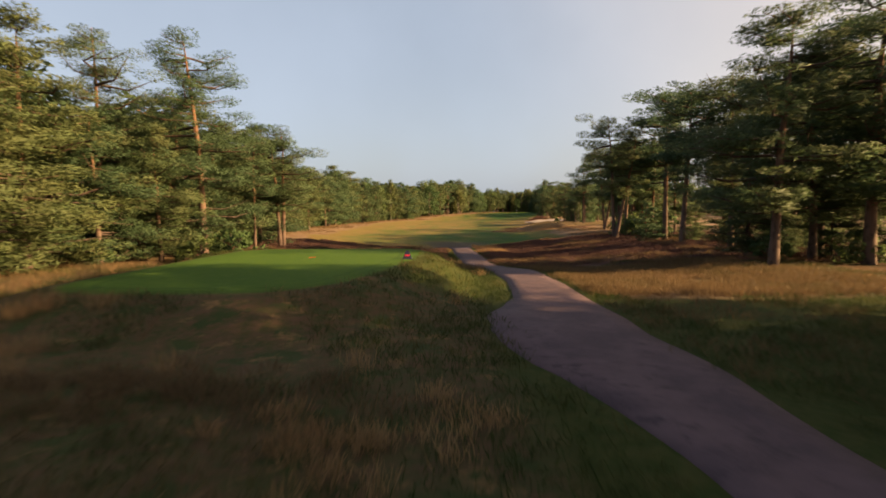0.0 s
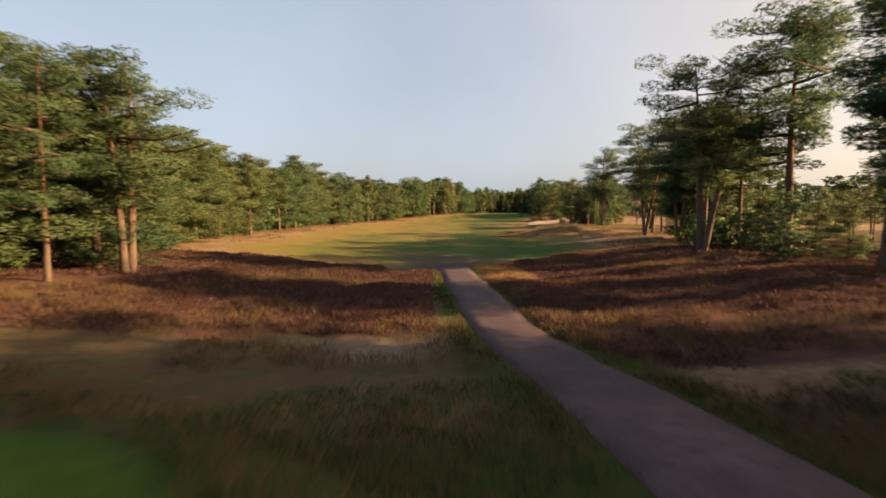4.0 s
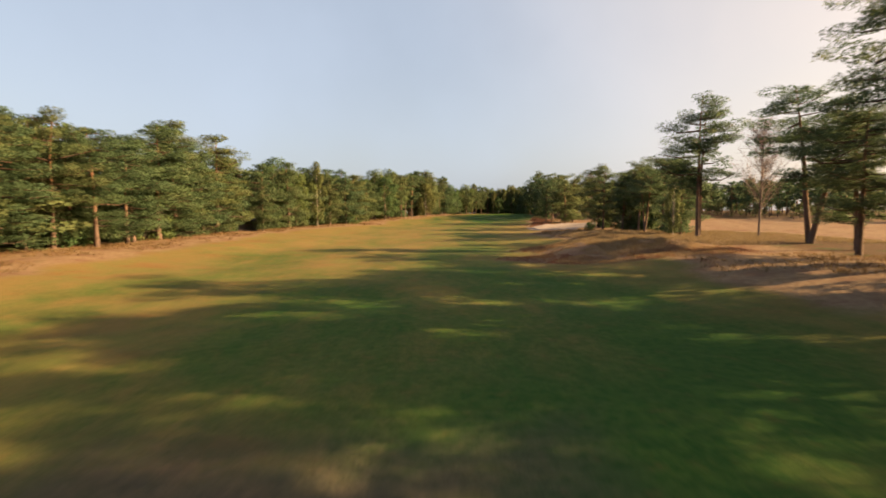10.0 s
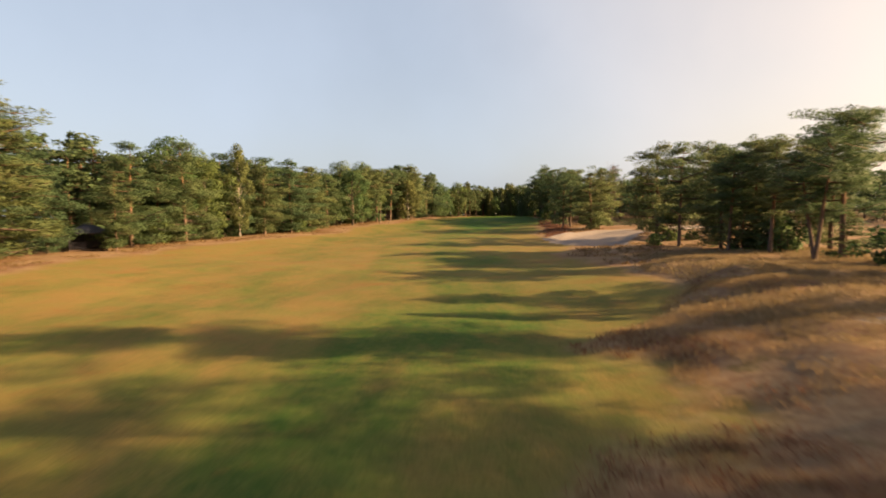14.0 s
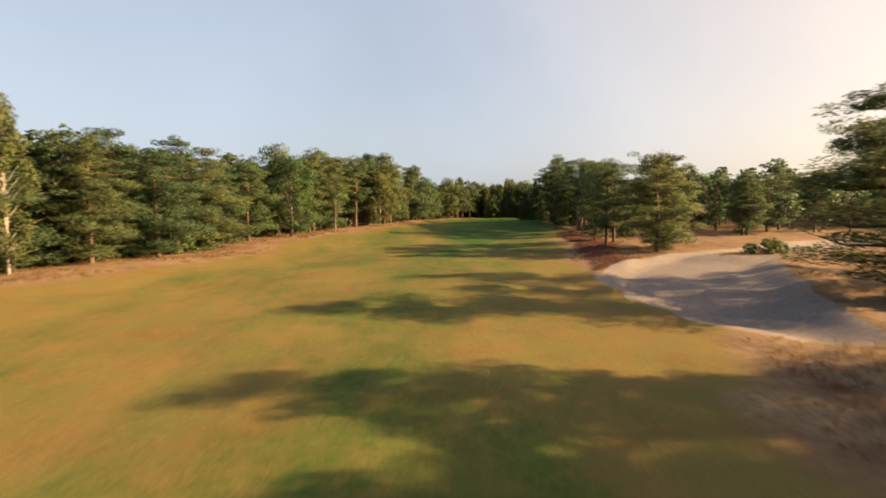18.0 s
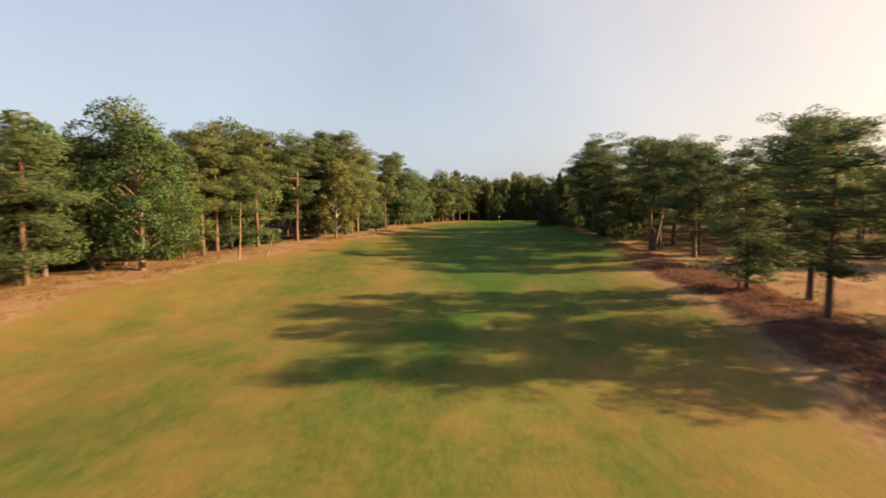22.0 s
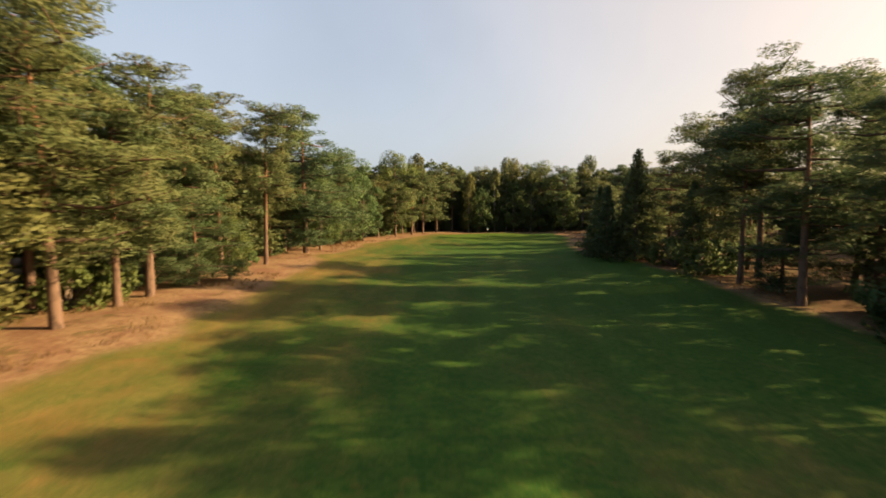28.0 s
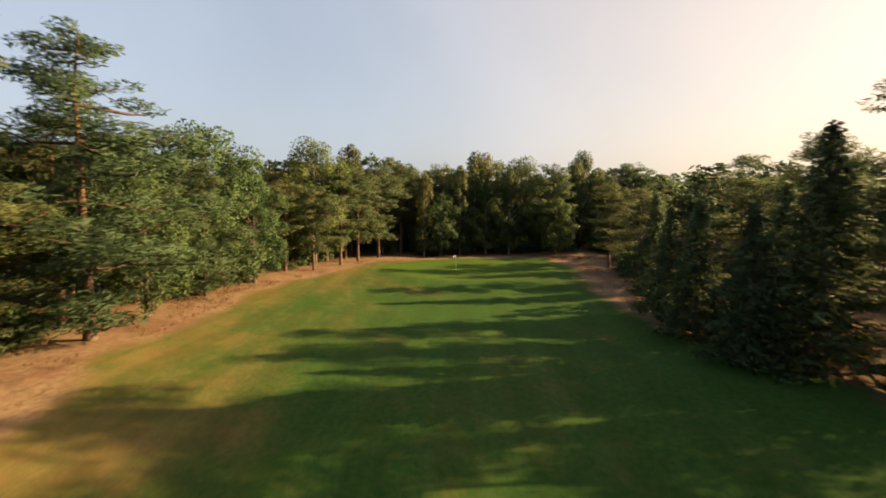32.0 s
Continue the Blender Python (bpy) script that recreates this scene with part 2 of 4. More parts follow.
def bark_material(name, low, high, turn_height=5.0):
    """Bark: grey plates near the ground, smooth orange bark higher up."""
    m = Nodes(name, 0.9)
    p = m.local()
    plates = m.noise(p, 5.0, 4, 0.65, (1.0, 1.0, 0.3))
    z = m.add("ShaderNodeSeparateXYZ", Vector=p).outputs["Z"]
    c = m.mix(m.step(z, turn_height * 0.5, turn_height * 1.6), low, high)
    c = m.mix(m.step(plates, 0.5, 0.65), c, tuple(v * 0.45 for v in low))
    return m.finish(c, plates, 0.6, 0.04)


def plain_material(name, colour, other=None, scale=6.0, roughness=0.6):
    m = Nodes(name, roughness)
    n = m.noise(m.local(), scale, 4)
    return m.finish(m.mix(m.step(n, 0.3, 0.7), colour, other or tuple(v * 0.75 for v in colour)), n, 0.15, 0.01)


GROUND = ground_material()
ASPHALT = asphalt_material()
PINE_LEAF = leaf_material("pine_needles", (0.05, 0.09, 0.046), (0.098, 0.143, 0.062), (0.125, 0.104, 0.052), 0.28)
OAK_LEAF = leaf_material("oak_leaves", (0.044, 0.092, 0.038), (0.1, 0.158, 0.058), (0.115, 0.1, 0.038), 0.2)
SPRUCE_LEAF = leaf_material("spruce_needles", (0.05, 0.09, 0.045), (0.1, 0.145, 0.068), (0.07, 0.07, 0.03), 0.1)
BIRCH_LEAF = leaf_material("birch_leaves", (0.07, 0.102, 0.044), (0.122, 0.15, 0.062), (0.15, 0.125, 0.055), 0.2)
HEATHER = leaf_material("heather", (0.085, 0.044, 0.038), (0.175, 0.086, 0.06), (0.215, 0.12, 0.07), 0.3)
STRAW = leaf_material("dry_grass", (0.11, 0.07, 0.036), (0.215, 0.14, 0.072), (0.085, 0.075, 0.034), 0.35)
PALE_GRASS = leaf_material("bleached_grass", (0.2, 0.14, 0.075), (0.35, 0.245, 0.13), (0.18, 0.09, 0.055), 0.35)
GREEN_GRASS = leaf_material("green_grass", (0.026, 0.05, 0.013), (0.058, 0.076, 0.022), (0.15, 0.105, 0.042), 0.45)
PINE_BARK = bark_material("pine_bark", (0.12, 0.08, 0.062), (0.165, 0.088, 0.052))
LIMB_BARK = bark_material("limb_bark", (0.075, 0.052, 0.042), (0.095, 0.058, 0.042))
OAK_BARK = bark_material("oak_bark", (0.12, 0.095, 0.075), (0.13, 0.10, 0.08))
BIRCH_BARK = bark_material("birch_bark", (0.3, 0.27, 0.24), (0.36, 0.32, 0.28))
TWIG_BARK = bark_material("twig_bark", (0.15, 0.115, 0.1), (0.19, 0.145, 0.135))


# ---- the lie of the land ----
def vnoise(x, y, cell, seed):
    """Smooth value noise in -1..1."""
    table = np.random.RandomState(seed).rand(64, 64) * 2 - 1
    gx, gy = np.asarray(x, float) / cell, np.asarray(y, float) / cell
    i, j = np.floor(gx).astype(int), np.floor(gy).astype(int)
    u, v = gx - i, gy - j
    u, v = u * u * (3 - 2 * u), v * v * (3 - 2 * v)
    a, b = table[i % 64, j % 64], table[(i + 1) % 64, j % 64]
    c, d = table[i % 64, (j + 1) % 64], table[(i + 1) % 64, (j + 1) % 64]
    return a + (b - a) * u + (c - a) * v + (a - b - c + d) * u * v


def smooth(v, low, high):
    s = np.clip((np.asarray(v, float) - low) / (high - low), 0, 1)
    return s * s * (3 - 2 * s)


def curve(at, *pairs):
    return np.interp(at, [p[0] for p in pairs], [p[1] for p in pairs])


def path_x(y):
    """Middle of the cart path."""
    return curve(y, (-60, 7.0), (-30, 5.0), (0, 4.2), (10, 3.9), (18, 4.0), (25, 4.4), (33, 4.6), (39, 4.3), (48, 3.3), (56, 3.1), (64, 2.7), (78, 2.2))


def left_edge(y):
    """Front line of the trees along the left of the hole."""
    return curve(y, (-60, -24), (20, -25), (42, -22), (65, -22), (90, -31), (150, -30), (185, -31), (214, -22), (233, -16), (260, -12.5), (283, -5), (300, 3), (313, 10), (344, 16.5), (356, 19), (373, 24), (384, 30), (397, 40), (408, 52), (470, 120))


def right_edge(y):
    """Front line of the trees along the right of the hole."""
    return curve(y, (-60, 24), (30, 21), (70, 24), (91, 32), (115, 36), (135, 37), (180, 42), (197, 49), (225, 49), (277, 57), (330, 59), (351, 62), (370, 72), (395, 82), (470, 120))


def middle(y):
    return curve(y, (-60, 3), (60, 2.5), (100, 3), (200, 10), (250, 22), (300, 30), (340, 40), (380, 54), (420, 66))


def rounded(x, y, x0, x1, y0, y1, r):
    """Signed distance into a rounded rectangle."""
    dx, dy = np.abs(x - (x0 + x1) / 2) - (x1 - x0) / 2 + r, np.abs(y - (y0 + y1) / 2) - (y1 - y0) / 2 + r
    return r - np.hypot(np.maximum(dx, 0), np.maximum(dy, 0)) - np.minimum(np.maximum(dx, dy), 0)


def tee_in(x, y):
    cut = curve(y, (14, 2.6), (18.4, 1.4), (25, 0)) * smooth(x, -9, -4)
    return rounded(x + cut, y, -12.3, -1.3, 14.3, 32.3, 2.6)


def bunker_in(x, y):
    """Signed depth into the long bunker between two lips that run up to the right."""
    s = np.asarray(y, float)
    near = curve(s, (183, 40), (186, 34), (192, 32.5), (201, 32.3), (208, 33), (212, 34), (216, 36.5), (220.4, 41), (224.4, 47), (228, 55), (232, 62), (246, 90), (252, 96))
    far = curve(s, (183, 40), (186, 39), (190, 41), (200, 46.5), (216, 56), (226, 72), (236, 92), (252, 96))
    island = 4.0 - np.hypot((x - 61) / 1.6, y - 223)
    inside = np.minimum(np.minimum(x - near, far - x), np.minimum(s - 184.5, 250 - s))
    return np.minimum(inside + 0.5 * vnoise(x, y, 3.5, 42) + 0.3 * vnoise(x, y, 1.4, 43), -island)


def scrape_in(x, y):
    """A small wind-blown sand patch in the dune."""
    return 1.1 - np.hypot((x - 27) / 2.2, (y - 135) / 0.8) + 0.5 * vnoise(x, y, 1.6, 38) + 0.3 * vnoise(x, y, 4, 39)


def heath_in(x, y):
    off = np.abs(x - 2.5)
    start = np.where(x < 4, 45.5, 41) + 4 * vnoise(x, y, 9, 3)
    stop = np.where(x > 2.5, curve(off, (0, 70), (3, 72), (5, 76.4), (9.5, 78), (13, 81.5), (20, 81.5), (40, 84)), curve(off, (0, 70), (3.5, 70), (5.5, 72), (8.5, 77), (14, 80), (19, 81.5), (40, 84)))
    stop = stop + 1.4 * vnoise(x, y, 3.5, 61) + 0.7 * vnoise(x, y, 1.2, 62)
    low = np.minimum(y - start, stop - y)
    low = np.minimum(low, np.hypot((x + 1.5) / 1.1, (y - 45.3) / 0.8) - 1.6)
    low = np.minimum(np.minimum(low, off - 1.9), 44 + 10 * vnoise(x, y, 14, 31) - np.abs(x - 4))
    low = np.maximum(low, 4.2 - np.hypot((x - 17) / 2.4, y - 37.5) + 1.5 * vnoise(x, y, 4, 5))
    strip = np.minimum(np.minimum(x - curve(y, (208, 58), (216, 36.5), (235, 41), (262, 47.5), (300, 56)), curve(y, (216, 41), (235, 46), (262, 53), (300, 57.5)) - x) + 1.2 * vnoise(x, y, 6, 35) + 0.8 * vnoise(x, y, 2.5, 36), np.minimum(y - 214, 296 - y))
    return np.maximum(low, strip)


def dune_in(x, y):
    return np.minimum(np.minimum(x - curve(y, (117, 18), (121, 15), (126, 13.8), (131, 15.5), (138, 17), (143, 22), (150, 27), (170, 34)) - 1.9 * vnoise(x, y, 6, 8) - 1.3 * vnoise(x, y, 2.6, 64), 52 - x), np.minimum(y - 119, 170 + 4 * vnoise(x, y, 8, 14) - y))


def fair_in(x, y):
    left = left_edge(y) + curve(y, (80, 7), (180, 8), (240, 9), (300, 7), (350, 5), (390, 6))
    right = right_edge(y) - curve(y, (80, 9), (120, 12), (200, 15), (235, 12.5), (262, 9), (280, 3), (310, -1), (330, -2), (345, -0.5), (360, 3), (400, 8))
    off = np.abs(x - 2.5)
    begin = 0.4 + np.where(x > 2.5, curve(off, (0, 75), (3, 73), (5, 76.4), (9.5, 78), (13, 81.5), (20, 81.5), (40, 84)), curve(off, (0, 75), (4, 72), (5.5, 72.5), (8.5, 77.2), (14, 80.2), (19, 81.5), (40, 84)))
    ragged = 1.3 * vnoise(x, y, 8, 33) + 0.8 * vnoise(x, y, 3, 34)
    return np.minimum(np.minimum(np.minimum(x - left, right - x) + ragged, np.minimum(y - begin, 399 - y)), -dune_in(x, y))


def height(x, y):
    x, y = np.asarray(x, float), np.asarray(y, float)
    z = curve(y, (-400, 2.0), (-20, 1.3), (0, 1.1), (14, 0.85), (24, 0.6), (34, 0.1), (44, -0.8), (52, -1.0), (75, -1.05), (100, -0.9), (150, -0.75), (200, -0.3), (245, 0.3), (280, 1.3), (310, 2.2), (350, 2.9), (384, 3.1), (410, 3.3), (470, 3.8), (800, 5.0))
    off = np.where(x < middle(y), (middle(y) - x) / np.maximum(middle(y) - left_edge(y), 8), (x - middle(y)) / np.maximum(right_edge(y) - middle(y), 8))
    z = z + 1.15 * smooth(off, 0.35, 1.0) * smooth(y, 20, 60) * (1 - 0.4 * smooth(y, 120, 240) - 0.3 * smooth(y, 330, 380))
    calm = smooth(np.abs(x - path_x(y)), 1.4, 5.0) + smooth(y, 76, 84)
    calm = np.clip(calm, 0, 1) * (1 - smooth(tee_in(x, y), -4, 0))
    z = z + calm * (0.28 * vnoise(x * 0.7, y, 13, 1) + 0.12 * vnoise(x * 0.8, y, 5.5, 2) + 0.04 * vnoise(x, y, 1.7, 4))
    z = z + 1.2 * smooth(vnoise(x, y, 60, 6), 0.0, 1.0) * smooth(off, 1.3, 2.5)
    z = z + smooth(heath_in(x, y), 0, 1.5) * (0.18 * vnoise(x, y, 2.3, 9) + 0.15)
    z = z + smooth(dune_in(x, y), -1.5, 6) * (0.3 + 0.7 * smooth(y, 120, 134)) * (1 - 0.75 * smooth(x, 26, 36)) * (1.2 + 0.9 * vnoise(x, y, 8, 12) + 0.25 * vnoise(x, y, 2.4, 13))
    # tee platform
    tee = smooth(tee_in(x, y), -3.6, -0.1)
    z = z * (1 - tee) + 1.75 * tee
    # the green, gently raised
    z = z + 0.3 * smooth(14 - np.hypot(x - 57, (y - 388) * 1.1), -6, 3)
    sand = bunker_in(x, y)
    z = z - 0.75 * smooth(sand + 0.4 * vnoise(x, y, 2.5, 41), -0.3, 4.0) + 0.1 * smooth(sand, -3.5, -0.2) * (1 - smooth(sand, -0.2, 0.5))
    z = z - 0.4 * smooth(scrape_in(x, y), -0.5, 2)
    return z


def z_at(x, y):
    return float(height(x, y))


def spaced(low, high, step, far, grow=1.25):
    """Even grid lines between low and high, then wider and wider out to the horizon."""
    lines = list(np.arange(low, high + step / 2, step))
    gap, a, b = step, low, high
    while b < far:
        gap *= grow
        a, b = a - gap, b + gap
        lines = [a, *lines, b]
    return np.array(lines)


def mesh_from(name, verts, faces, material, shade=False, normals=None):
    """A mesh from arrays of corners and of triangles or quads."""
    me = bpy.data.meshes.new(name)
    verts, faces = np.asarray(verts, np.float32), np.asarray(faces, np.int32)
    n, k = faces.shape
    me.vertices.add(len(verts))
    me.vertices.foreach_set("co", verts.ravel())
    me.loops.add(n * k)
    me.loops.foreach_set("vertex_index", faces.ravel())
    me.polygons.add(n)
    me.polygons.foreach_set("loop_start", np.arange(0, n * k, k, dtype=np.int32))
    me.update(calc_edges=True)
    me.polygons.foreach_set("use_smooth", np.full(n, shade or normals is not None))
    if normals is not None:
        me.normals_split_custom_set_from_vertices(np.asarray(normals, np.float32))
    me.materials.append(material)
    return me


def build_ground():
    gx, gy = spaced(-42, 92, 0.8, 2600), spaced(-8, 424, 0.8, 2600)
    x, y = np.meshgrid(gx, gy)
    verts = np.stack([x, y, height(x, y)], -1).reshape(-1, 3)
    w, h = len(gx), len(gy)
    k = (np.arange(h - 1)[:, None] * w + np.arange(w - 1)[None]).ravel()
    me = mesh_from("ground", verts, np.stack([k, k + 1, k + w + 1, k + w], 1), GROUND, True)
    x, y = verts[:, 0], verts[:, 1]
    deep = np.maximum(left_edge(y) - x, x - right_edge(y))
    open_heath = np.minimum(np.minimum(y - 118, 268 - y), x - 20) + 14 * vnoise(x, y, 24, 32) + 6 * vnoise(x, y, 9, 37)
    wood = np.minimum(deep - np.where(x < middle(y), 5.0, 2.5), -open_heath)
    zones = {
        "fair": fair_in(x, y), "tee": np.maximum(tee_in(x, y), np.maximum(12 - np.hypot(x - 57, (y - 388) * 1.1), rounded(x, y + 0.18 * (x - 53), 50.4, 55.4, 320.2, 323.0, 0.4))), "heath": heath_in(x, y), "wood": wood,
        "sand": np.maximum(bunker_in(x, y), scrape_in(x, y)), "verge": np.maximum(2.7 - np.abs(x - path_x(y)), np.minimum(np.minimum(x + 3.0, path_x(y) - x), np.minimum(y - 19, 36 - y))) - np.maximum(y - 74, 0) + 0.0,
        "bare": np.minimum(3.4 - np.abs(x - 2.0) * 0.75, np.minimum(y - 70, 87 - y)) + 0.8 * vnoise(x, y, 2.5, 63),
        "lush": (1.0 - smooth(y, 34, 60)) * (1 - 0.9 * smooth(x, 5.5, 8) * smooth(y, 14, 20)),
        "across": x - middle(y), "striped": smooth(y, 285, 320),
        "dry": 0.3 * smooth(x - middle(y), 4, 12) * smooth(y, 172, 190) * (1 - smooth(y, 228, 245)) + 0.42 * smooth(fair_in(x, y), 9, 1) * (1 - 0.9 * smooth(x - middle(y), 0, 8) * smooth(y, 280, 310)) + 0.34 * smooth(x - middle(y), 6, -7) * (1 - 0.6 * smooth(y, 235, 300)) - 0.25 + 0.25 * smooth(y, 128, 158) * (1 - smooth(y, 195, 235)) + 0.4 * smooth(np.hypot((x - 28) / 8, (y - 341) / 5), 1.0, 0.2) - 0.16 * smooth(y, 290, 340) - 0.22 * smooth(y, 256, 284) * smooth(x - middle(y), -10, 2) - 0.2 * (1 - smooth(y, 95, 120)) * smooth(x, -12, 4),
    }
    zones["verge"] = np.maximum(zones["verge"], np.minimum(np.minimum(x - 5.5, 23 - x), np.minimum(19 - y, y + 40)))
    zones["ash"] = (1.7 - np.hypot((x + 1.5) / 1.1, (y - 45.3) / 0.8))
    for name, values in zones.items():
        me.attributes.new(name, "FLOAT", "POINT").data.foreach_set("value", (values if name == "across" else np.clip(values, -8, 8)).astype(np.float32))
    return tagged(new("ground", me), "rolling golf course ground of dry grass and heath", "ground", kind="structure")


build_ground()


def build_path():
    """The cart path: a slightly crowned strip with frayed edges."""
    ys = np.arange(-40, 82.1, 0.5)
    across = np.array([-1.0, -0.93, -0.5, 0.0, 0.5, 0.93, 1.0])
    rows = []
    for y in ys:
        c, half = float(path_x(y)), 1.42 + 0.12 * float(vnoise(y, 0.3, 2.5, 20))
        half -= 0.35 * float(smooth(y, 9.5, 5.5)) * float(smooth(y, -8, 2))
        half = half * (1 + 0.25 * float(vnoise(y, 5.5, 1.1, 24)) * smooth(y, 70, 75))
        flare = 1.5 * math.exp(-((y - 14.5) / (4.6 if y < 14.5 else 2.8)) ** 2) * (1 + 0.5 * float(vnoise(y, 3.1, 1.3, 23)))
        z = z_at(c, y)
        for a in across:
            x = c + a * half - (flare if a < -0.6 else 0)
            rows.append((x, y, max(z, z_at(x, y)) - 0.13 * max(0.0, (y - 71.2 + 2.6 * float(vnoise(x, y, 0.9, 21)) + 2.2 * float(vnoise(x, y, 2.3, 22))) / 5.5) + (0.045 + 0.03 * (1 - a * a) if abs(a) < 0.95 else -0.12)))
    w = len(across)
    k = (np.arange(len(ys) - 1)[:, None] * w + np.arange(w - 1)[None]).ravel()
    me = mesh_from("path", rows, np.stack([k, k + 1, k + w + 1, k + w], 1), ASPHALT, True)
    tagged(new("path", me), "grey-brown gravelled asphalt cart path", "path", kind="structure")


build_path()


# ---- trees ----
def part(name, me, parent, label=""):
    ob = new(name, me)
    ob.parent = parent
    if label:
        ob["label"] = label
    return ob


def tube(points, radii, sides):
    """Corners and quads of a tapered, bent tube."""
    points, radii = np.asarray(points, float), np.asarray(radii, float)
    verts, faces = [], []
    for k, (p, r) in enumerate(zip(points, radii)):
        ahead = points[min(k + 1, len(points) - 1)] - points[max(k - 1, 0)]
        ahead = ahead / (np.linalg.norm(ahead) + 1e-9)
        side = np.cross(ahead, (0.31, 0.95, 0.05))
        side = side / (np.linalg.norm(side) + 1e-9)
        up = np.cross(ahead, side)
        for s in range(sides):
            a = 2 * math.pi * s / sides
            verts.append(p + r * (math.cos(a) * side + math.sin(a) * up))
    for k in range(len(points) - 1):
        for s in range(sides):
            t = (s + 1) % sides
            faces.append((k * sides + s, k * sides + t, (k + 1) * sides + t, (k + 1) * sides + s))
    return np.array(verts), np.array(faces)


def joined(pieces):
    verts, faces, base = [], [], 0
    for v, f in pieces:
        verts.append(v)
        faces.append(f + base)
        base += len(v)
    return np.concatenate(verts), np.concatenate(faces)


def leaves(centres, spread, long, wide, rng, flat=0.5, droop=0.0):
    """Diamond tufts round each centre, facing outward from their clump: corners, quads and soft normals."""
    n = len(centres)
    long_way = rng.normal(size=(n, 3)) * (1, 1, flat)
    long_way[:, 2] -= droop
    long_way /= np.linalg.norm(long_way, axis=1, keepdims=True)
    wide_way = np.cross(long_way, rng.normal(size=(n, 3)))
    wide_way /= np.linalg.norm(wide_way, axis=1, keepdims=True)
    at = centres + spread
    axis = at - at.mean(0)
    out = spread / (np.linalg.norm(spread, axis=1, keepdims=True) + 1e-6) + (0, 0, 0.35)
    out = out + 0.5 * axis * (1, 1, 0.3) / (np.linalg.norm(axis, axis=1, keepdims=True) + 1e-6) + rng.normal(0, 0.35, (n, 3))
    out /= np.linalg.norm(out, axis=1, keepdims=True)
    wide_way *= np.where((np.cross(long_way, wide_way) * out).sum(1, keepdims=True) < 0, -1.0, 1.0)
    a, b = long * rng.uniform(0.7, 1.35, (n, 1)), wide * rng.uniform(0.7, 1.35, (n, 1))
    verts = np.stack([at - long_way * a, at - wide_way * b, at + long_way * a, at + wide_way * b], 1).reshape(-1, 3)
    return verts, np.arange(4 * n).reshape(n, 4), np.repeat(out, 4, 0)


def ball(n, rng):
    v = rng.normal(size=(n, 3))
    return v / np.linalg.norm(v, axis=1, keepdims=True) * rng.uniform(0.35, 1.0, (n, 1)) ** 0.6


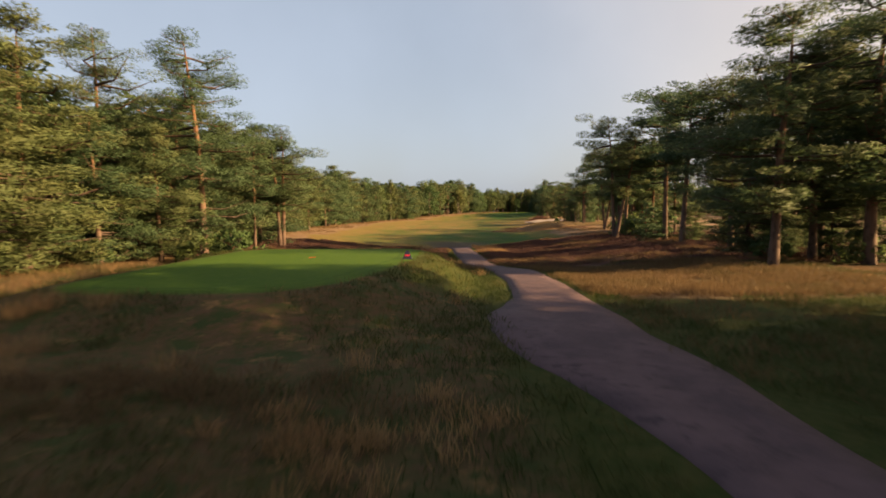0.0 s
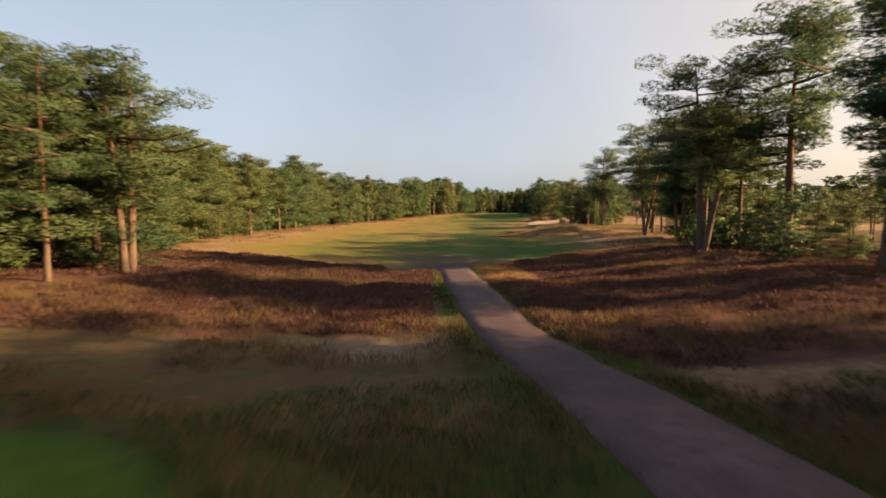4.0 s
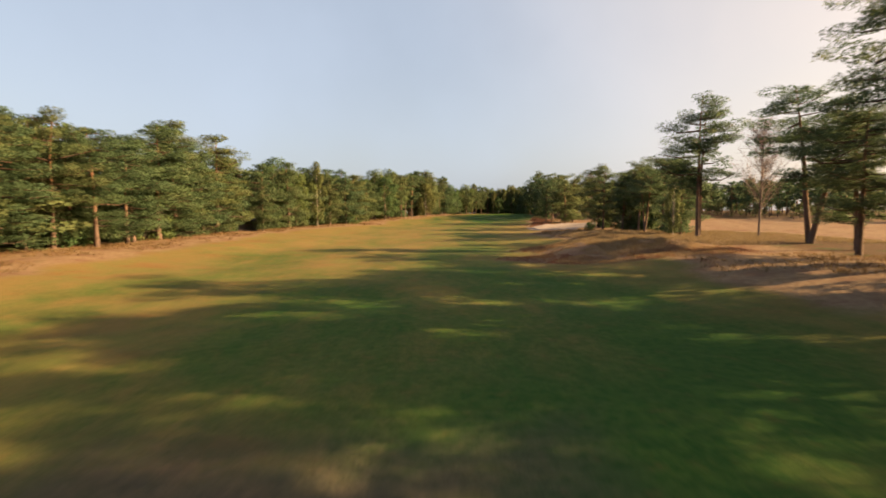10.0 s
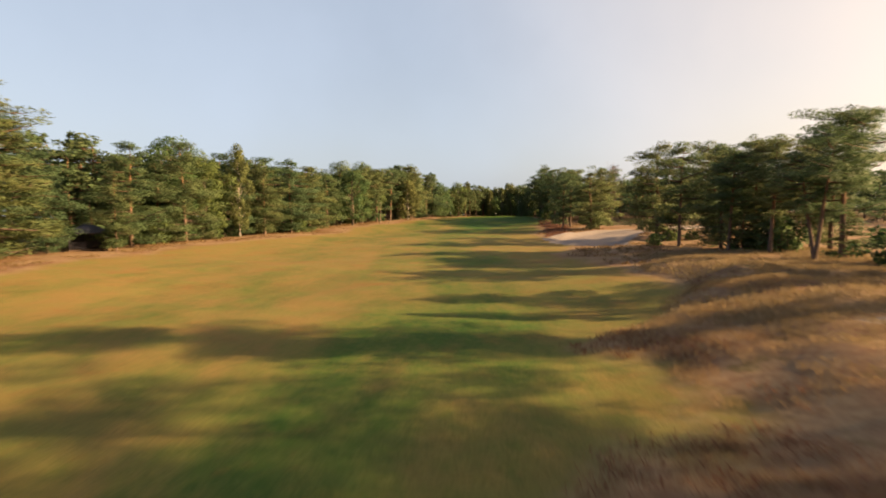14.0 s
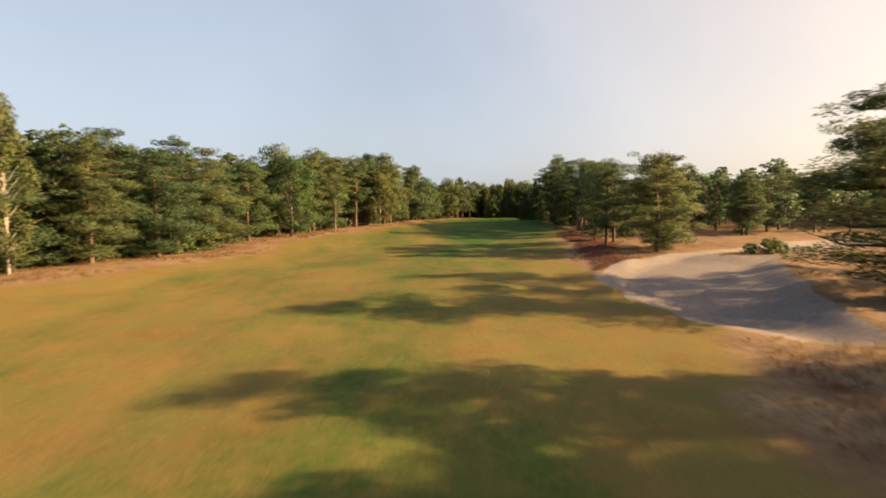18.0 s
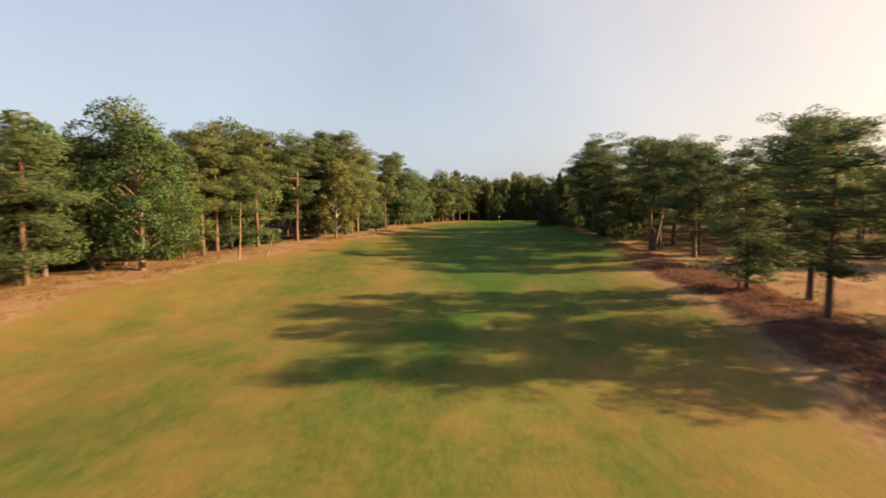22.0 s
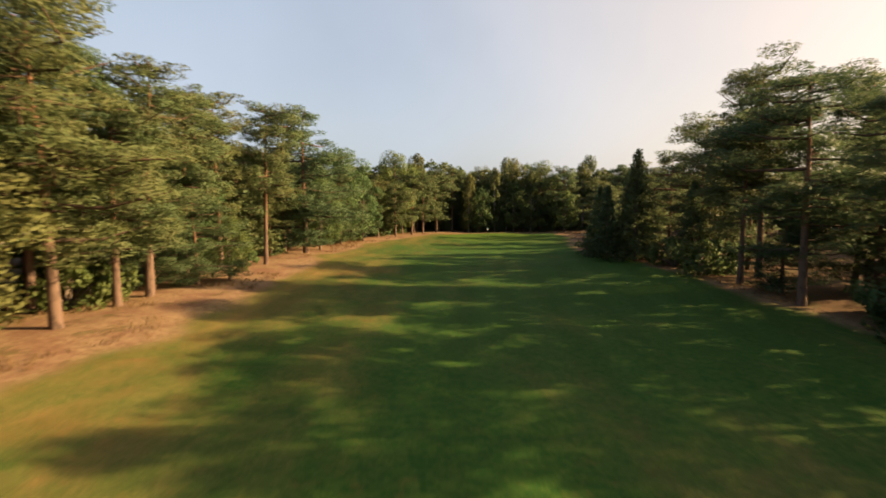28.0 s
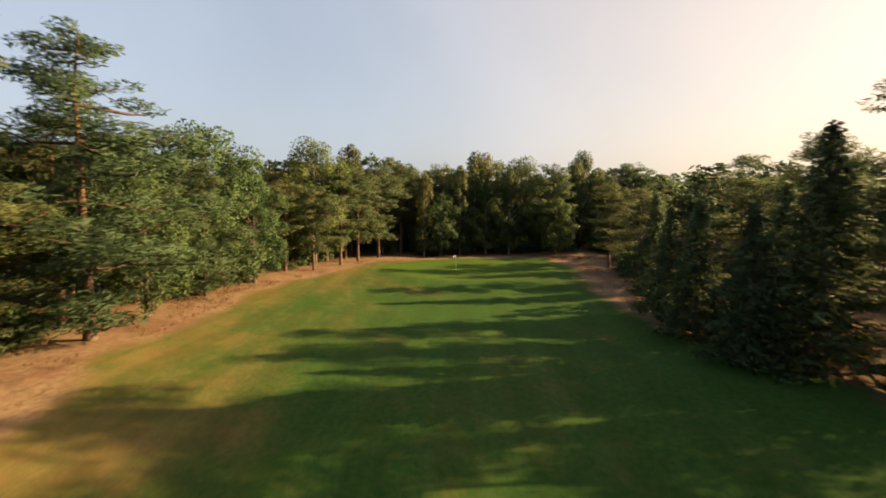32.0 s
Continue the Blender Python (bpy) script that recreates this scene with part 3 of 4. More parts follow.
def pine_shape(seed, tall, bare, reach, limbs, tufts, size, form, stems=1):
    """A Scots pine: bent trunk, crooked limbs and rounded pads of needles. form shapes the crown's outline."""
    rng = np.random.RandomState(seed)
    stem_wood, wood, crown = [], [], []
    lobe_a, lobe_b, twist = rng.rand() * 6.28, rng.rand() * 6.28, rng.uniform(-3, 3)
    pads = []
    for stem in range(stems):
        lean = rng.normal(0, 0.02 + 0.04 * (stems > 1), 2)
        lean = lean + np.array([0.045, 0.01]) * (2 * stem - 1) * (stems > 1)
        foot = np.array([0.35 * stem, 0.2 * stem, -0.25]) if stem else np.array([0, 0, -0.25])
        top = tall * (1 - 0.1 * stem)
        bend = rng.normal(0, 0.22, (7, 2)).cumsum(0) * 0.6
        hs = np.linspace(0, 1, 7)
        spine = np.stack([foot[0] + lean[0] * hs * top + bend[:, 0] * hs, foot[1] + lean[1] * hs * top + bend[:, 1] * hs, foot[2] + hs * top * 0.97], 1)
        thick = 0.0115 * tall + 0.06
        stem_wood.append(tube(spine, thick * np.array([1.25, 0.95, 0.85, 0.7, 0.5, 0.3, 0.06]), 8))
        count = limbs // stems
        for k in range(count):
            f = min(0.995, max(0.0, (k + rng.rand()) / count + rng.normal(0, 0.03)))
            h = bare + (0.96 - bare) * (f ** 0.8 if form == "umbrella" else f)
            if form == "full":
                r = reach * (0.72 + 0.28 * min(1, f * 4)) * (1.0 - 0.66 * f ** 2.0)
            elif form == "umbrella":
                r = reach * (0.6 + 0.65 * f) * (1.0 if f < 0.6 else 1.0 - 1.2 * (f - 0.6))
            else:
                r = reach * math.sin(math.pi * (0.17 + 0.7 * f)) ** 0.65
            az = rng.rand() * 6.28 if k % 3 else k * 2.399
            r = r * (1 + 0.24 * math.cos(az - lobe_a + twist * f) + 0.13 * math.cos(2 * az - lobe_b))
            r = max(0.8, r * rng.uniform(0.72, 1.18))
            root = np.array([np.interp(h, hs, spine[:, j]) for j in range(3)])
            way = np.array([math.cos(az), math.sin(az), 0])
            rise = r * rng.uniform(-0.1, 0.25) + 0.4 * r * max(0, f - 0.45)
            side = np.array([-way[1], way[0], 0]) * rng.normal(0, 0.18) * r
            mid_p = root + way * r * 0.5 + side + (0, 0, rise * 0.2 - 0.05 * r)
            tip = root + way * r + (0, 0, rise)
            wood.append(tube([root, mid_p, tip], [0.019 * r + 0.025, 0.013 * r + 0.016, 0.01], 4))
            for q in range(3 if r > 1.6 else 2):
                g = 0.28 + 0.72 * (q + rng.rand() * 0.6) / (3 if r > 1.6 else 2)
                c = root * (1 - g) + tip * g + side * (1 - abs(2 * g - 1)) + rng.normal(0, 0.14, 3) * (r, r, 1.4)
                pads.append((c, (0.19 * r + 0.5) * rng.uniform(0.7, 1.3), rng.uniform(0.27, 0.45)))
        # a rounded crown tip of a few pads
        for k in range(5):
            a = k * 1.256 + rng.rand()
            pads.append((spine[-1] + (math.cos(a) * 0.6, math.sin(a) * 0.6, rng.uniform(-0.9, 0.15)), rng.uniform(0.55, 0.85), 0.6))
    total = sum(p[1] ** 1.8 for p in pads)
    for c, size_p, squash in pads:
        n = max(6, int(tufts * size_p ** 1.8 / total))
        crown.append((np.repeat(c[None], n, 0), ball(n, rng) * (size_p, size_p, size_p * squash)))
    # dead stubs on the bare trunk
    for k in range(5):
        h = rng.uniform(0.18, max(0.25, bare)) * tall
        az = rng.rand() * 6.28
        wood.append(tube([(0, 0, h), (math.cos(az) * 0.9, math.sin(az) * 0.9, h + rng.uniform(-0.3, 0.3))], [0.03, 0.01], 4))
    c, s = np.concatenate([p[0] for p in crown]), np.concatenate([p[1] for p in crown])
    return stem_wood, wood, leaves(c, s, size, size * (0.18 if size < 0.3 else 0.34), rng, 0.38)


def broad_shape(seed, tall, bare, reach, clumps, tufts, size, bark_thick=0.2, squash=0.8):
    """A broadleaf tree: forked trunk and a crown of many leaf clumps with gaps."""
    rng = np.random.RandomState(seed)
    wood, crown = [], []
    spine = np.array([(0, 0, -0.2), (0.1, 0.05, tall * 0.3), (0.0, 0.15, tall * 0.6), (0.1, 0.0, tall * 0.93)])
    stem_wood = tube(spine, [bark_thick * 1.3, bark_thick, bark_thick * 0.6, 0.03], 8)
    for k in range(clumps):
        f = (k + 0.5) / clumps
        h = tall * (bare + (1.0 - bare) * f)
        r = reach * math.sqrt(max(0.05, 1 - abs(2 * (f * 0.92) - 0.8) ** 2.2)) * rng.uniform(0.35, 1.0)
        az = k * 2.399 + rng.normal(0, 0.4)
        c = np.array([math.cos(az) * r, math.sin(az) * r, h])
        root = np.array([0, 0, max(tall * bare * 0.8, h - r * 0.8 - 0.5)])
        wood.append(tube([root, root * 0.4 + c * 0.6 + (0, 0, 0.2), c], [0.07, 0.04, 0.015], 4))
        size_p = reach * rng.uniform(0.22, 0.42)
        n = max(8, int(tufts / clumps))
        crown.append((np.repeat(c[None], n, 0), ball(n, rng) * (size_p, size_p, size_p * squash)))
    c, s = np.concatenate([p[0] for p in crown]), np.concatenate([p[1] for p in crown])
    return [stem_wood], wood, leaves(c, s, size, size * 0.6, rng, 0.8)


def spruce_shape(seed, tall, reach, whorls, tufts, size):
    """A spruce: tiers of drooping boughs down to the ground."""
    rng = np.random.RandomState(seed)
    stem_wood = tube([(0, 0, -0.2), (0.05, 0, tall * 0.5), (0, 0.05, tall)], [0.2, 0.13, 0.02], 7)
    wood, crown = [], []
    for k in range(whorls * 6):
        f = (k + rng.rand()) / (whorls * 6)
        h = tall * (0.04 + 0.94 * f)
        az = k * 2.399 + rng.normal(0, 0.3)
        r = (reach * (1 - f) ** 0.9 + 0.18) * rng.uniform(0.65, 1.2)
        tip = np.array([math.cos(az) * r, math.sin(az) * r, h - 0.22 * r + 0.12 * r * r / reach])
        root = np.array([0, 0, h])
        wood.append(tube([root, tip], [0.03, 0.008], 3))
        n = max(5, int(tufts / (whorls * 6) * (0.3 + 1.4 * (1 - f))))
        g = rng.uniform(0.2, 1.0, (n, 1)) ** 0.7
        crown.append((root * (1 - g) + tip * g, ball(n, rng) * (0.22 + 0.12 * r, 0.22 + 0.12 * r, 0.26)))
    c, s = np.concatenate([p[0] for p in crown]), np.concatenate([p[1] for p in crown])
    return [stem_wood], wood, leaves(c, s, size, size * 0.35, rng, 0.5, 0.25)


def twig_shape(seed, tall):
    """A leafless birch: white stem and a haze of fine twigs."""
    rng = np.random.RandomState(seed)
    stem_wood = tube([(0, 0, -0.2), (0.1, 0, tall * 0.4), (0.2, 0.1, tall * 0.95)], [0.14, 0.1, 0.015], 6)
    wood, fine = [], []
    for k in range(95):
        h = tall * rng.uniform(0.22, 0.9)
        az, r = rng.rand() * 6.28, rng.uniform(1.4, 4.6) * (1.12 - h / tall)
        root = np.array([0.1, 0, h])
        tip = root + (math.cos(az) * r, math.sin(az) * r, r * 1.2)
        wood.append(tube([root, tip], [0.035, 0.01], 3))
        for q in range(16):
            g = rng.uniform(0.25, 1)
            p = root * (1 - g) + tip * g
            fine.append(tube([p, p + rng.normal(0, 0.5, 3) + (0, 0, 0.25)], [0.015, 0.007], 3))
    return [stem_wood], wood, joined(fine)


def make_tree(name, shape, bark, leaf, label, category, crown_name="crown", limbs=6):
    root = new(name)
    stem, wood, (cv, cf, *soft) = shape
    # the heaviest limbs are pieces of their own, thin wood stays with the trunk
    wood = sorted(wood, key=lambda piece: -float(np.ptp(piece[0], axis=0).max()))
    twig = LIMB_BARK if bark == PINE_BARK else bark
    trunk = mesh_from("trunk", *joined(stem + wood[limbs:]), bark, True)
    trunk.materials.append(twig)
    slots = np.ones(len(trunk.polygons), np.int32)
    slots[:sum(len(f) for _, f in stem)] = 0
    trunk.polygons.foreach_set("material_index", slots)
    part("trunk", trunk, root)
    for piece in wood[:limbs]:
        part("limb", mesh_from("limb", *piece, twig, True), root)
    top = part(crown_name, mesh_from(crown_name, cv, cf, leaf, False, soft[0] if soft else None), root)
    if crown_name == "twigs":
        tagged(top, kind="stuff")
    return tagged(root, label, category, category + " trees along the hole" if category != "shrub" else "bushes under the trees")


OPEN_PINE = "tall Scots pine with a bare reddish trunk and layered crown"
EDGE_PINE = "bushy Scots pine with low green-brown boughs at the wood edge"
KINDS = {
    "umbrella": [make_tree("pine_tree", pine_shape(s, 17, 0.38, 4.4, 40, 19000, 0.19, "umbrella", st), PINE_BARK, PINE_LEAF, OPEN_PINE, "pine") for s, st in ((11, 1), (12, 1), (13, 2))],
    "round": [make_tree("pine_tree", pine_shape(s, 17, 0.24, 4.4, 46, 21000, 0.19, "round"), PINE_BARK, PINE_LEAF, OPEN_PINE, "pine") for s in (21, 22, 23)],
    "full": [make_tree("pine_tree", pine_shape(s, 15, 0.07, 4.5, 54, 22000, 0.19, "full"), PINE_BARK, PINE_LEAF, EDGE_PINE, "pine") for s in (31, 32, 33)],
    "oak": [make_tree("oak_tree", broad_shape(s, 13, 0.12, 4.0, 40, 11500, 0.125), OAK_BARK, OAK_LEAF, "leafy green oak among the pines", "oak") for s in (41, 42)],
    "birch": [make_tree("birch_tree", broad_shape(s, 15, 0.13, 2.7, 44, 10000, 0.14, 0.13, 1.3), BIRCH_BARK, BIRCH_LEAF, "slender birch with pale bark and yellowing leaves", "birch") for s in (51, 52)],
    "spruce": [make_tree("spruce_tree", spruce_shape(s, 13, 3.1, 34, 9000, 0.19), OAK_BARK, SPRUCE_LEAF, "dark spruce with boughs down to the ground", "spruce", limbs=0) for s in (61, 62)],
    "bare": [make_tree("bare_birch", twig_shape(71, 13), TWIG_BARK, TWIG_BARK, "leafless pale birch standing on the heath", "birch", "twigs")],
    "shrub": [make_tree("shrub", broad_shape(s, 2.2, 0.02, 1.9, 16, 1500, 0.13, 0.06, 0.7), OAK_BARK, OAK_LEAF, "low green bush at the edge of the trees", "shrub", limbs=0) for s in (81, 82)],
}
# leaner copies for the second row and the far end
KINDS["forked"] = [make_tree("pine_tree", pine_shape(14, 17, 0.3, 4.4, 48, 21000, 0.19, "round", 2), PINE_BARK, PINE_LEAF, "Scots pine with two reddish stems forking from its base", "pine")] * 3
KINDS["near_full"] = [make_tree("pine_tree", pine_shape(s, 20, 0.14, 5.6, 62, 42000, 0.14, "full"), PINE_BARK, PINE_LEAF, "large spreading Scots pine beside the tee", "pine") for s in (36, 37)]
KINDS["back_round"] = [make_tree("pine_tree", pine_shape(s, 17, 0.2, 4.4, 38, 3000, 0.34, "round"), PINE_BARK, PINE_LEAF, OPEN_PINE, "pine", limbs=0) for s in (24, 25, 26)]
KINDS["back_full"] = [make_tree("pine_tree", pine_shape(s, 15, 0.05, 4.4, 40, 3000, 0.34, "full"), PINE_BARK, PINE_LEAF, EDGE_PINE, "pine", limbs=0) for s in (34, 35)]
NOMINAL = {"forked": 17, "near_full": 20, "back_round": 17, "back_full": 15, "umbrella": 17, "round": 17, "full": 15, "oak": 13, "birch": 15, "spruce": 13, "bare": 13, "shrub": 2.2}
stand = random.Random(5)
planted = []
used = set()


def plant(kind, x, y, tall, wide=1.0, turn=None):
    """Stand one tree of a kind on the ground."""
    choice = stand.randrange(len(KINDS[kind]))
    first = KINDS[kind][choice]
    s, spin = tall / NOMINAL[kind], stand.uniform(0, 360)
    m = pose(x, y, z_at(x, y) - 0.05, 0, 0, spin if turn is None else turn)
    ob = first if first.name not in used else copy_thing(first, m)
    used.add(first.name)
    ob.matrix_basis = m @ Matrix.Diagonal((s * wide, s * wide, s, 1))
    planted.append((x, y))
    return ob


def clear_of(x, y, gap):
    return all((x - a) ** 2 + (y - b) ** 2 > gap * gap for a, b in planted)


# trees that stand out along the left
for kind, x, y, tall, wide in (("near_full", -27.5, 41, 19, 0.95), ("near_full", -21.5, 46, 20.5, 1.1), ("full", -27, 33, 17, 1), ("forked", -19.2, 61.2, 14.8, 1.15), ("round", -27, 65, 15, 1), ("round", -20.5, 55.6, 13, 0.8), ("full", -30, 80, 14.5, 1.25), ("full", -32.2, 91, 14.5, 1.25), ("full", -33, 101, 15, 1.25), ("round", -30.4, 116, 14.4, 1.15), ("round", -30.9, 134.6, 13.7, 1.15), ("full", -31.5, 149.5, 17, 1.3), ("full", -33, 158, 17, 1.25)):
    plant(kind, x, y, tall, wide, 200 if kind == "forked" else None)
for kind, x, y, tall, wide in (("full", -30.5, 168, 17.5, 1.2), ("full", -35, 163, 19, 1.1), ("full", -32.8, 180.3, 12, 0.9), ("full", -27.4, 184.5, 10.5, 0.85), ("full", -30, 193, 15, 1.1), ("full", -29, 199, 13, 1.1), ("birch", -21.8, 214.2, 16, 0.8), ("full", -26, 208, 9, 1), ("full", -20, 224, 14, 1.2), ("full", -19.5, 247, 18.5, 1.15), ("full", -22, 232, 17, 1.2), ("full", -17.5, 238, 15, 1.2), ("full", -13, 259.7, 15, 1.2), ("oak", -7, 268, 15.2, 1.2), ("oak", -7.2, 279, 8, 1.5), ("round", -6, 288, 19, 1), ("umbrella", -1.5, 293, 18.5, 1), ("round", 2.8, 302, 19.5, 1)):
    plant(kind, x, y, tall, wide)
for kind, x, y, tall, wide in (("birch", 9.0, 306, 14, 1.6), ("round", 10, 314, 21, 1.05), ("umbrella", 6, 319, 21.5, 0.9), ("round", 11.5, 324, 19, 1.15), ("oak", 15.2, 334, 6.0, 1.3), ("full", 13, 331, 9, 1.45), ("full", 10.5, 327.5, 9, 1.4), ("umbrella", 17, 344, 19.5, 0.85), ("umbrella", 13, 340, 20, 0.85), ("umbrella", 11.5, 333, 19, 0.85), ("full", 20.5, 356.5, 21.5, 1.1), ("oak", 22, 364, 12, 1), ("full", 25, 373, 14, 1), ("oak", 29, 381, 12.5, 1), ("round", 36, 389, 12, 1), ("round", 40, 394, 14, 1), ("round", 43, 398, 15, 1), ("round", 47, 403, 16, 1)):
    plant(kind, x, y, tall, wide)
# trees that stand out along the right
# the umbrella pine at y 14.2 is unseen, added to shade tee and bank
for kind, x, y, tall, wide in (("round", 19.5, 30, 15.5, 1.1), ("umbrella", 25.5, 14.2, 16, 0.9), ("round", 26.8, 32, 18.5, 1.2), ("full", 23, 38.5, 11, 1), ("umbrella", 26, 55.5, 17.5, 1.1), ("umbrella", 24, 71.4, 17, 1), ("umbrella", 30, 69, 20.5, 1.1), ("umbrella", 42, 70, 16, 1), ("umbrella", 31.8, 91, 16, 1), ("full", 35, 97, 12, 1), ("umbrella", 33, 104, 17, 1), ("round", 40, 107, 14, 1.0), ("round", 42, 105, 16, 1), ("round", 43, 110.5, 16, 1), ("round", 39.0, 115, 12.0, 1.25), ("umbrella", 42.5, 119, 12.5, 1.2), ("umbrella", 43, 125, 16, 1.15), ("umbrella", 36, 66, 11.5, 0.9), ("umbrella", 33, 80.5, 14, 1), ("forked", 37.1, 134.8, 17.2, 0.88), ("bare", 44, 134, 14, 1), ("umbrella", 44, 157, 12.5, 1.15), ("round", 46, 170, 12.5, 1.1), ("full", 45, 174.5, 11.5, 1.1), ("round", 50, 165, 13, 1.1), ("full", 53, 171, 12, 1.1)):
    plant(kind, x, y, tall, wide, 15 if kind == "forked" else None)
# the umbrella pine at y 264.5 is added out of sight to shade the fairway
for kind, x, y, tall, wide in (("round", 42.4, 179, 13, 1), ("round", 50.5, 177, 13, 1), ("full", 46.8, 193.4, 15.2, 1.3), ("full", 60, 200, 15.5, 1.1), ("full", 57, 192.5, 14, 1), ("round", 63, 207, 17, 1.15), ("full", 50, 230.5, 13.5, 1.35), ("full", 54, 236, 14.4, 1.2), ("round", 46.5, 239.5, 12.3, 1.15), ("round", 50, 245, 14, 1.1), ("full", 48.8, 250, 12, 1), ("umbrella", 67, 264.5, 17, 1), ("bare", 72, 272, 18, 1)):
    plant(kind, x, y, tall, wide)
for kind, x, y, tall, wide in (("umbrella", 57, 282, 16.8, 1.1), ("umbrella", 60, 275, 15.3, 0.8), ("round", 61, 314, 18.5, 1.1), ("round", 66, 299, 15, 1), ("oak", 57, 293, 5, 1.2), ("umbrella", 66, 324, 21, 0.95), ("full", 70, 330, 17, 1), ("umbrella", 75, 321, 20, 0.9), ("round", 69, 337, 18.5, 1.1), ("round", 71, 346, 15, 1), ("full", 70, 352, 14, 1), ("full", 63, 318, 9, 1.2), ("full", 66, 308, 12, 1.2), ("full", 70, 316, 12, 1.1), ("spruce", 61.5, 338.5, 13.8, 1.1), ("spruce", 58.8, 340.5, 9.5, 1.1), ("spruce", 61, 347, 10, 1.1), ("spruce", 64, 343, 11, 1.1), ("spruce", 64.5, 354, 9.5, 1.1), ("spruce", 66, 334, 10, 1.1), ("birch", 72, 338, 14, 1.1), ("round", 73.5, 370, 12, 1), ("round", 78, 383, 13, 1)):
    plant(kind, x, y, tall, wide)
# young pines under the tall ones on the right
for x, y, tall in ((33, 60, 5), (36, 52, 6), (30, 45, 5), (38, 66, 6), (41, 58, 6), (27.5, 42, 4), (34, 46, 6), (31, 64, 4.5), (44, 70, 6), (29, 38, 5), (37, 75, 5)):
    plant("full", x, y, tall, 1.3)
# tall pines right of the cart path's first stretch, mostly unseen, added for shade
for x, y, tall in ((34, -28, 18), (28, -18, 20), (33, -9, 18), (27, -2, 18), (35, 5, 19), (28, 12.2, 18.5), (30, 31, 17), (28.5, 50.5, 18), (15, -6, 17), (14, 3, 16), (15.5, 5.5, 15), (17, -15, 18), (37, 54, 18), (21, 1, 17), (26, 4, 18), (20, -5, 17), (23, 9.5, 15.5)):
    plant("round", x, y, tall)
# end of the hole
for kind, x, y, tall in (("round", 52, 409, 17), ("birch", 66.4, 409.4, 18), ("birch", 69, 411, 18), ("round", 59, 412, 16), ("oak", 74.7, 407, 17), ("round", 80, 404, 17), ("round", 62, 417, 18)):
    plant(kind, x, y, tall)


def wood_edge(line, side, low, high, step, kinds, tall, rows=2):
    """Uneven rows of trees along a line."""
    y = low
    while y < high:
        for row in range(rows):
            for _ in range(6):
                yy = y + stand.uniform(-0.5, 0.5) * step
                xx = float(line(yy)) + side * (row * 5.0 + stand.uniform(0.5, 5.0))
                if clear_of(xx, yy, 3.4) and not (172 < yy < 189 and -41 < xx < -27) and not (row == 0 and side < 0 and 322 < yy < 352) and not (xx > 20 and 82.3 < yy < 86):
                    kind = stand.choice(kinds)
                    if row:
                        kind = {"round": "back_round", "full": "back_full", "umbrella": "back_round"}.get(kind, kind)
                    # the edge falls back behind a clearing
                    back = 26 if side > 0 and 250 < yy < 266 else 0
                    plant(kind, xx + back, yy, tall * stand.uniform(0.8, 1.14), stand.uniform(1.0, 1.3))
                    break
        y += step


wood_edge(left_edge, -1, 10, 200, 5.4, ("full", "full", "full", "round"), 14.5)
wood_edge(left_edge, -1, 200, 262, 4.8, ("full", "full", "full", "round", "oak"), 15.0)
wood_edge(left_edge, -1, 262, 300, 5.0, ("umbrella", "umbrella", "round", "full", "oak"), 16.0)
wood_edge(left_edge, -1, 300, 345, 5.0, ("umbrella", "umbrella", "round", "full", "oak"), 17.5)
wood_edge(left_edge, -1, 345, 404, 4.8, ("full", "round", "round", "oak"), 15.5)
wood_edge(right_edge, 1, 76, 103, 7.0, ("umbrella", "umbrella", "round"), 16.0, 2)
wood_edge(right_edge, 1, 147, 172, 8.0, ("full", "umbrella"), 11.5, 1)
wood_edge(right_edge, 1, 255, 288, 9.0, ("full", "round"), 14.5, 1)
wood_edge(right_edge, 1, 288, 328, 10.0, ("umbrella", "round"), 17.0, 1)
wood_edge(right_edge, 1, 346, 400, 14.0, ("spruce", "umbrella", "round"), 10.5, 1)

# saplings and bushes under the edges
for low, high, line, side, n in ((20, 400, left_edge, -1, 80), (255, 400, right_edge, 1, 26), (60, 128, right_edge, 1, 10), (150, 180, right_edge, 1, 8)):
    for _ in range(n):
        yy = stand.uniform(low, high)
        xx = float(line(yy)) + side * stand.uniform(0.5, 8)
        if not (172 < yy < 188 and xx < -27):
            if stand.random() < 0.5:
                plant("shrub", xx, yy, stand.uniform(1.4, 3.4), 1.0)
            else:
                plant("back_full", xx, yy, stand.uniform(4, 7.5), 1.25)
for x, y, tall in ((60, 222, 1.8), (62.5, 224, 1.4), (58.5, 223.5, 1.2), (47, 190, 1.5), (51, 191, 1.3), (-17.5, 42.6, 2.6), (-19, 40, 2.2), (27, 33, 2.0), (23, 36, 1.6)):
    plant("shrub", x, y, tall)

x = 44.0
while x < 100:
    for row in range(3):
        xx, yy = x + stand.uniform(-1.5, 1.5), 409 + 4.5 * row + stand.uniform(-1, 2) - max(0, x - 84) * 0.5
        if clear_of(xx, yy, 2.8):
            plant(stand.choice(("round", "back_round", "back_round", "birch", "back_full")), xx, yy, 16.0 * stand.uniform(0.68, 1.2))
    x += 4.2


for _ in range(34):
    xx = stand.uniform(48, 96)
    yy = 405 + stand.uniform(0, 4) - max(0, xx - 84) * 0.5
    if clear_of(xx, yy, 1.6):
        plant(stand.choice(("back_full", "oak", "full")), xx, yy, stand.uniform(3, 10), 1.25)


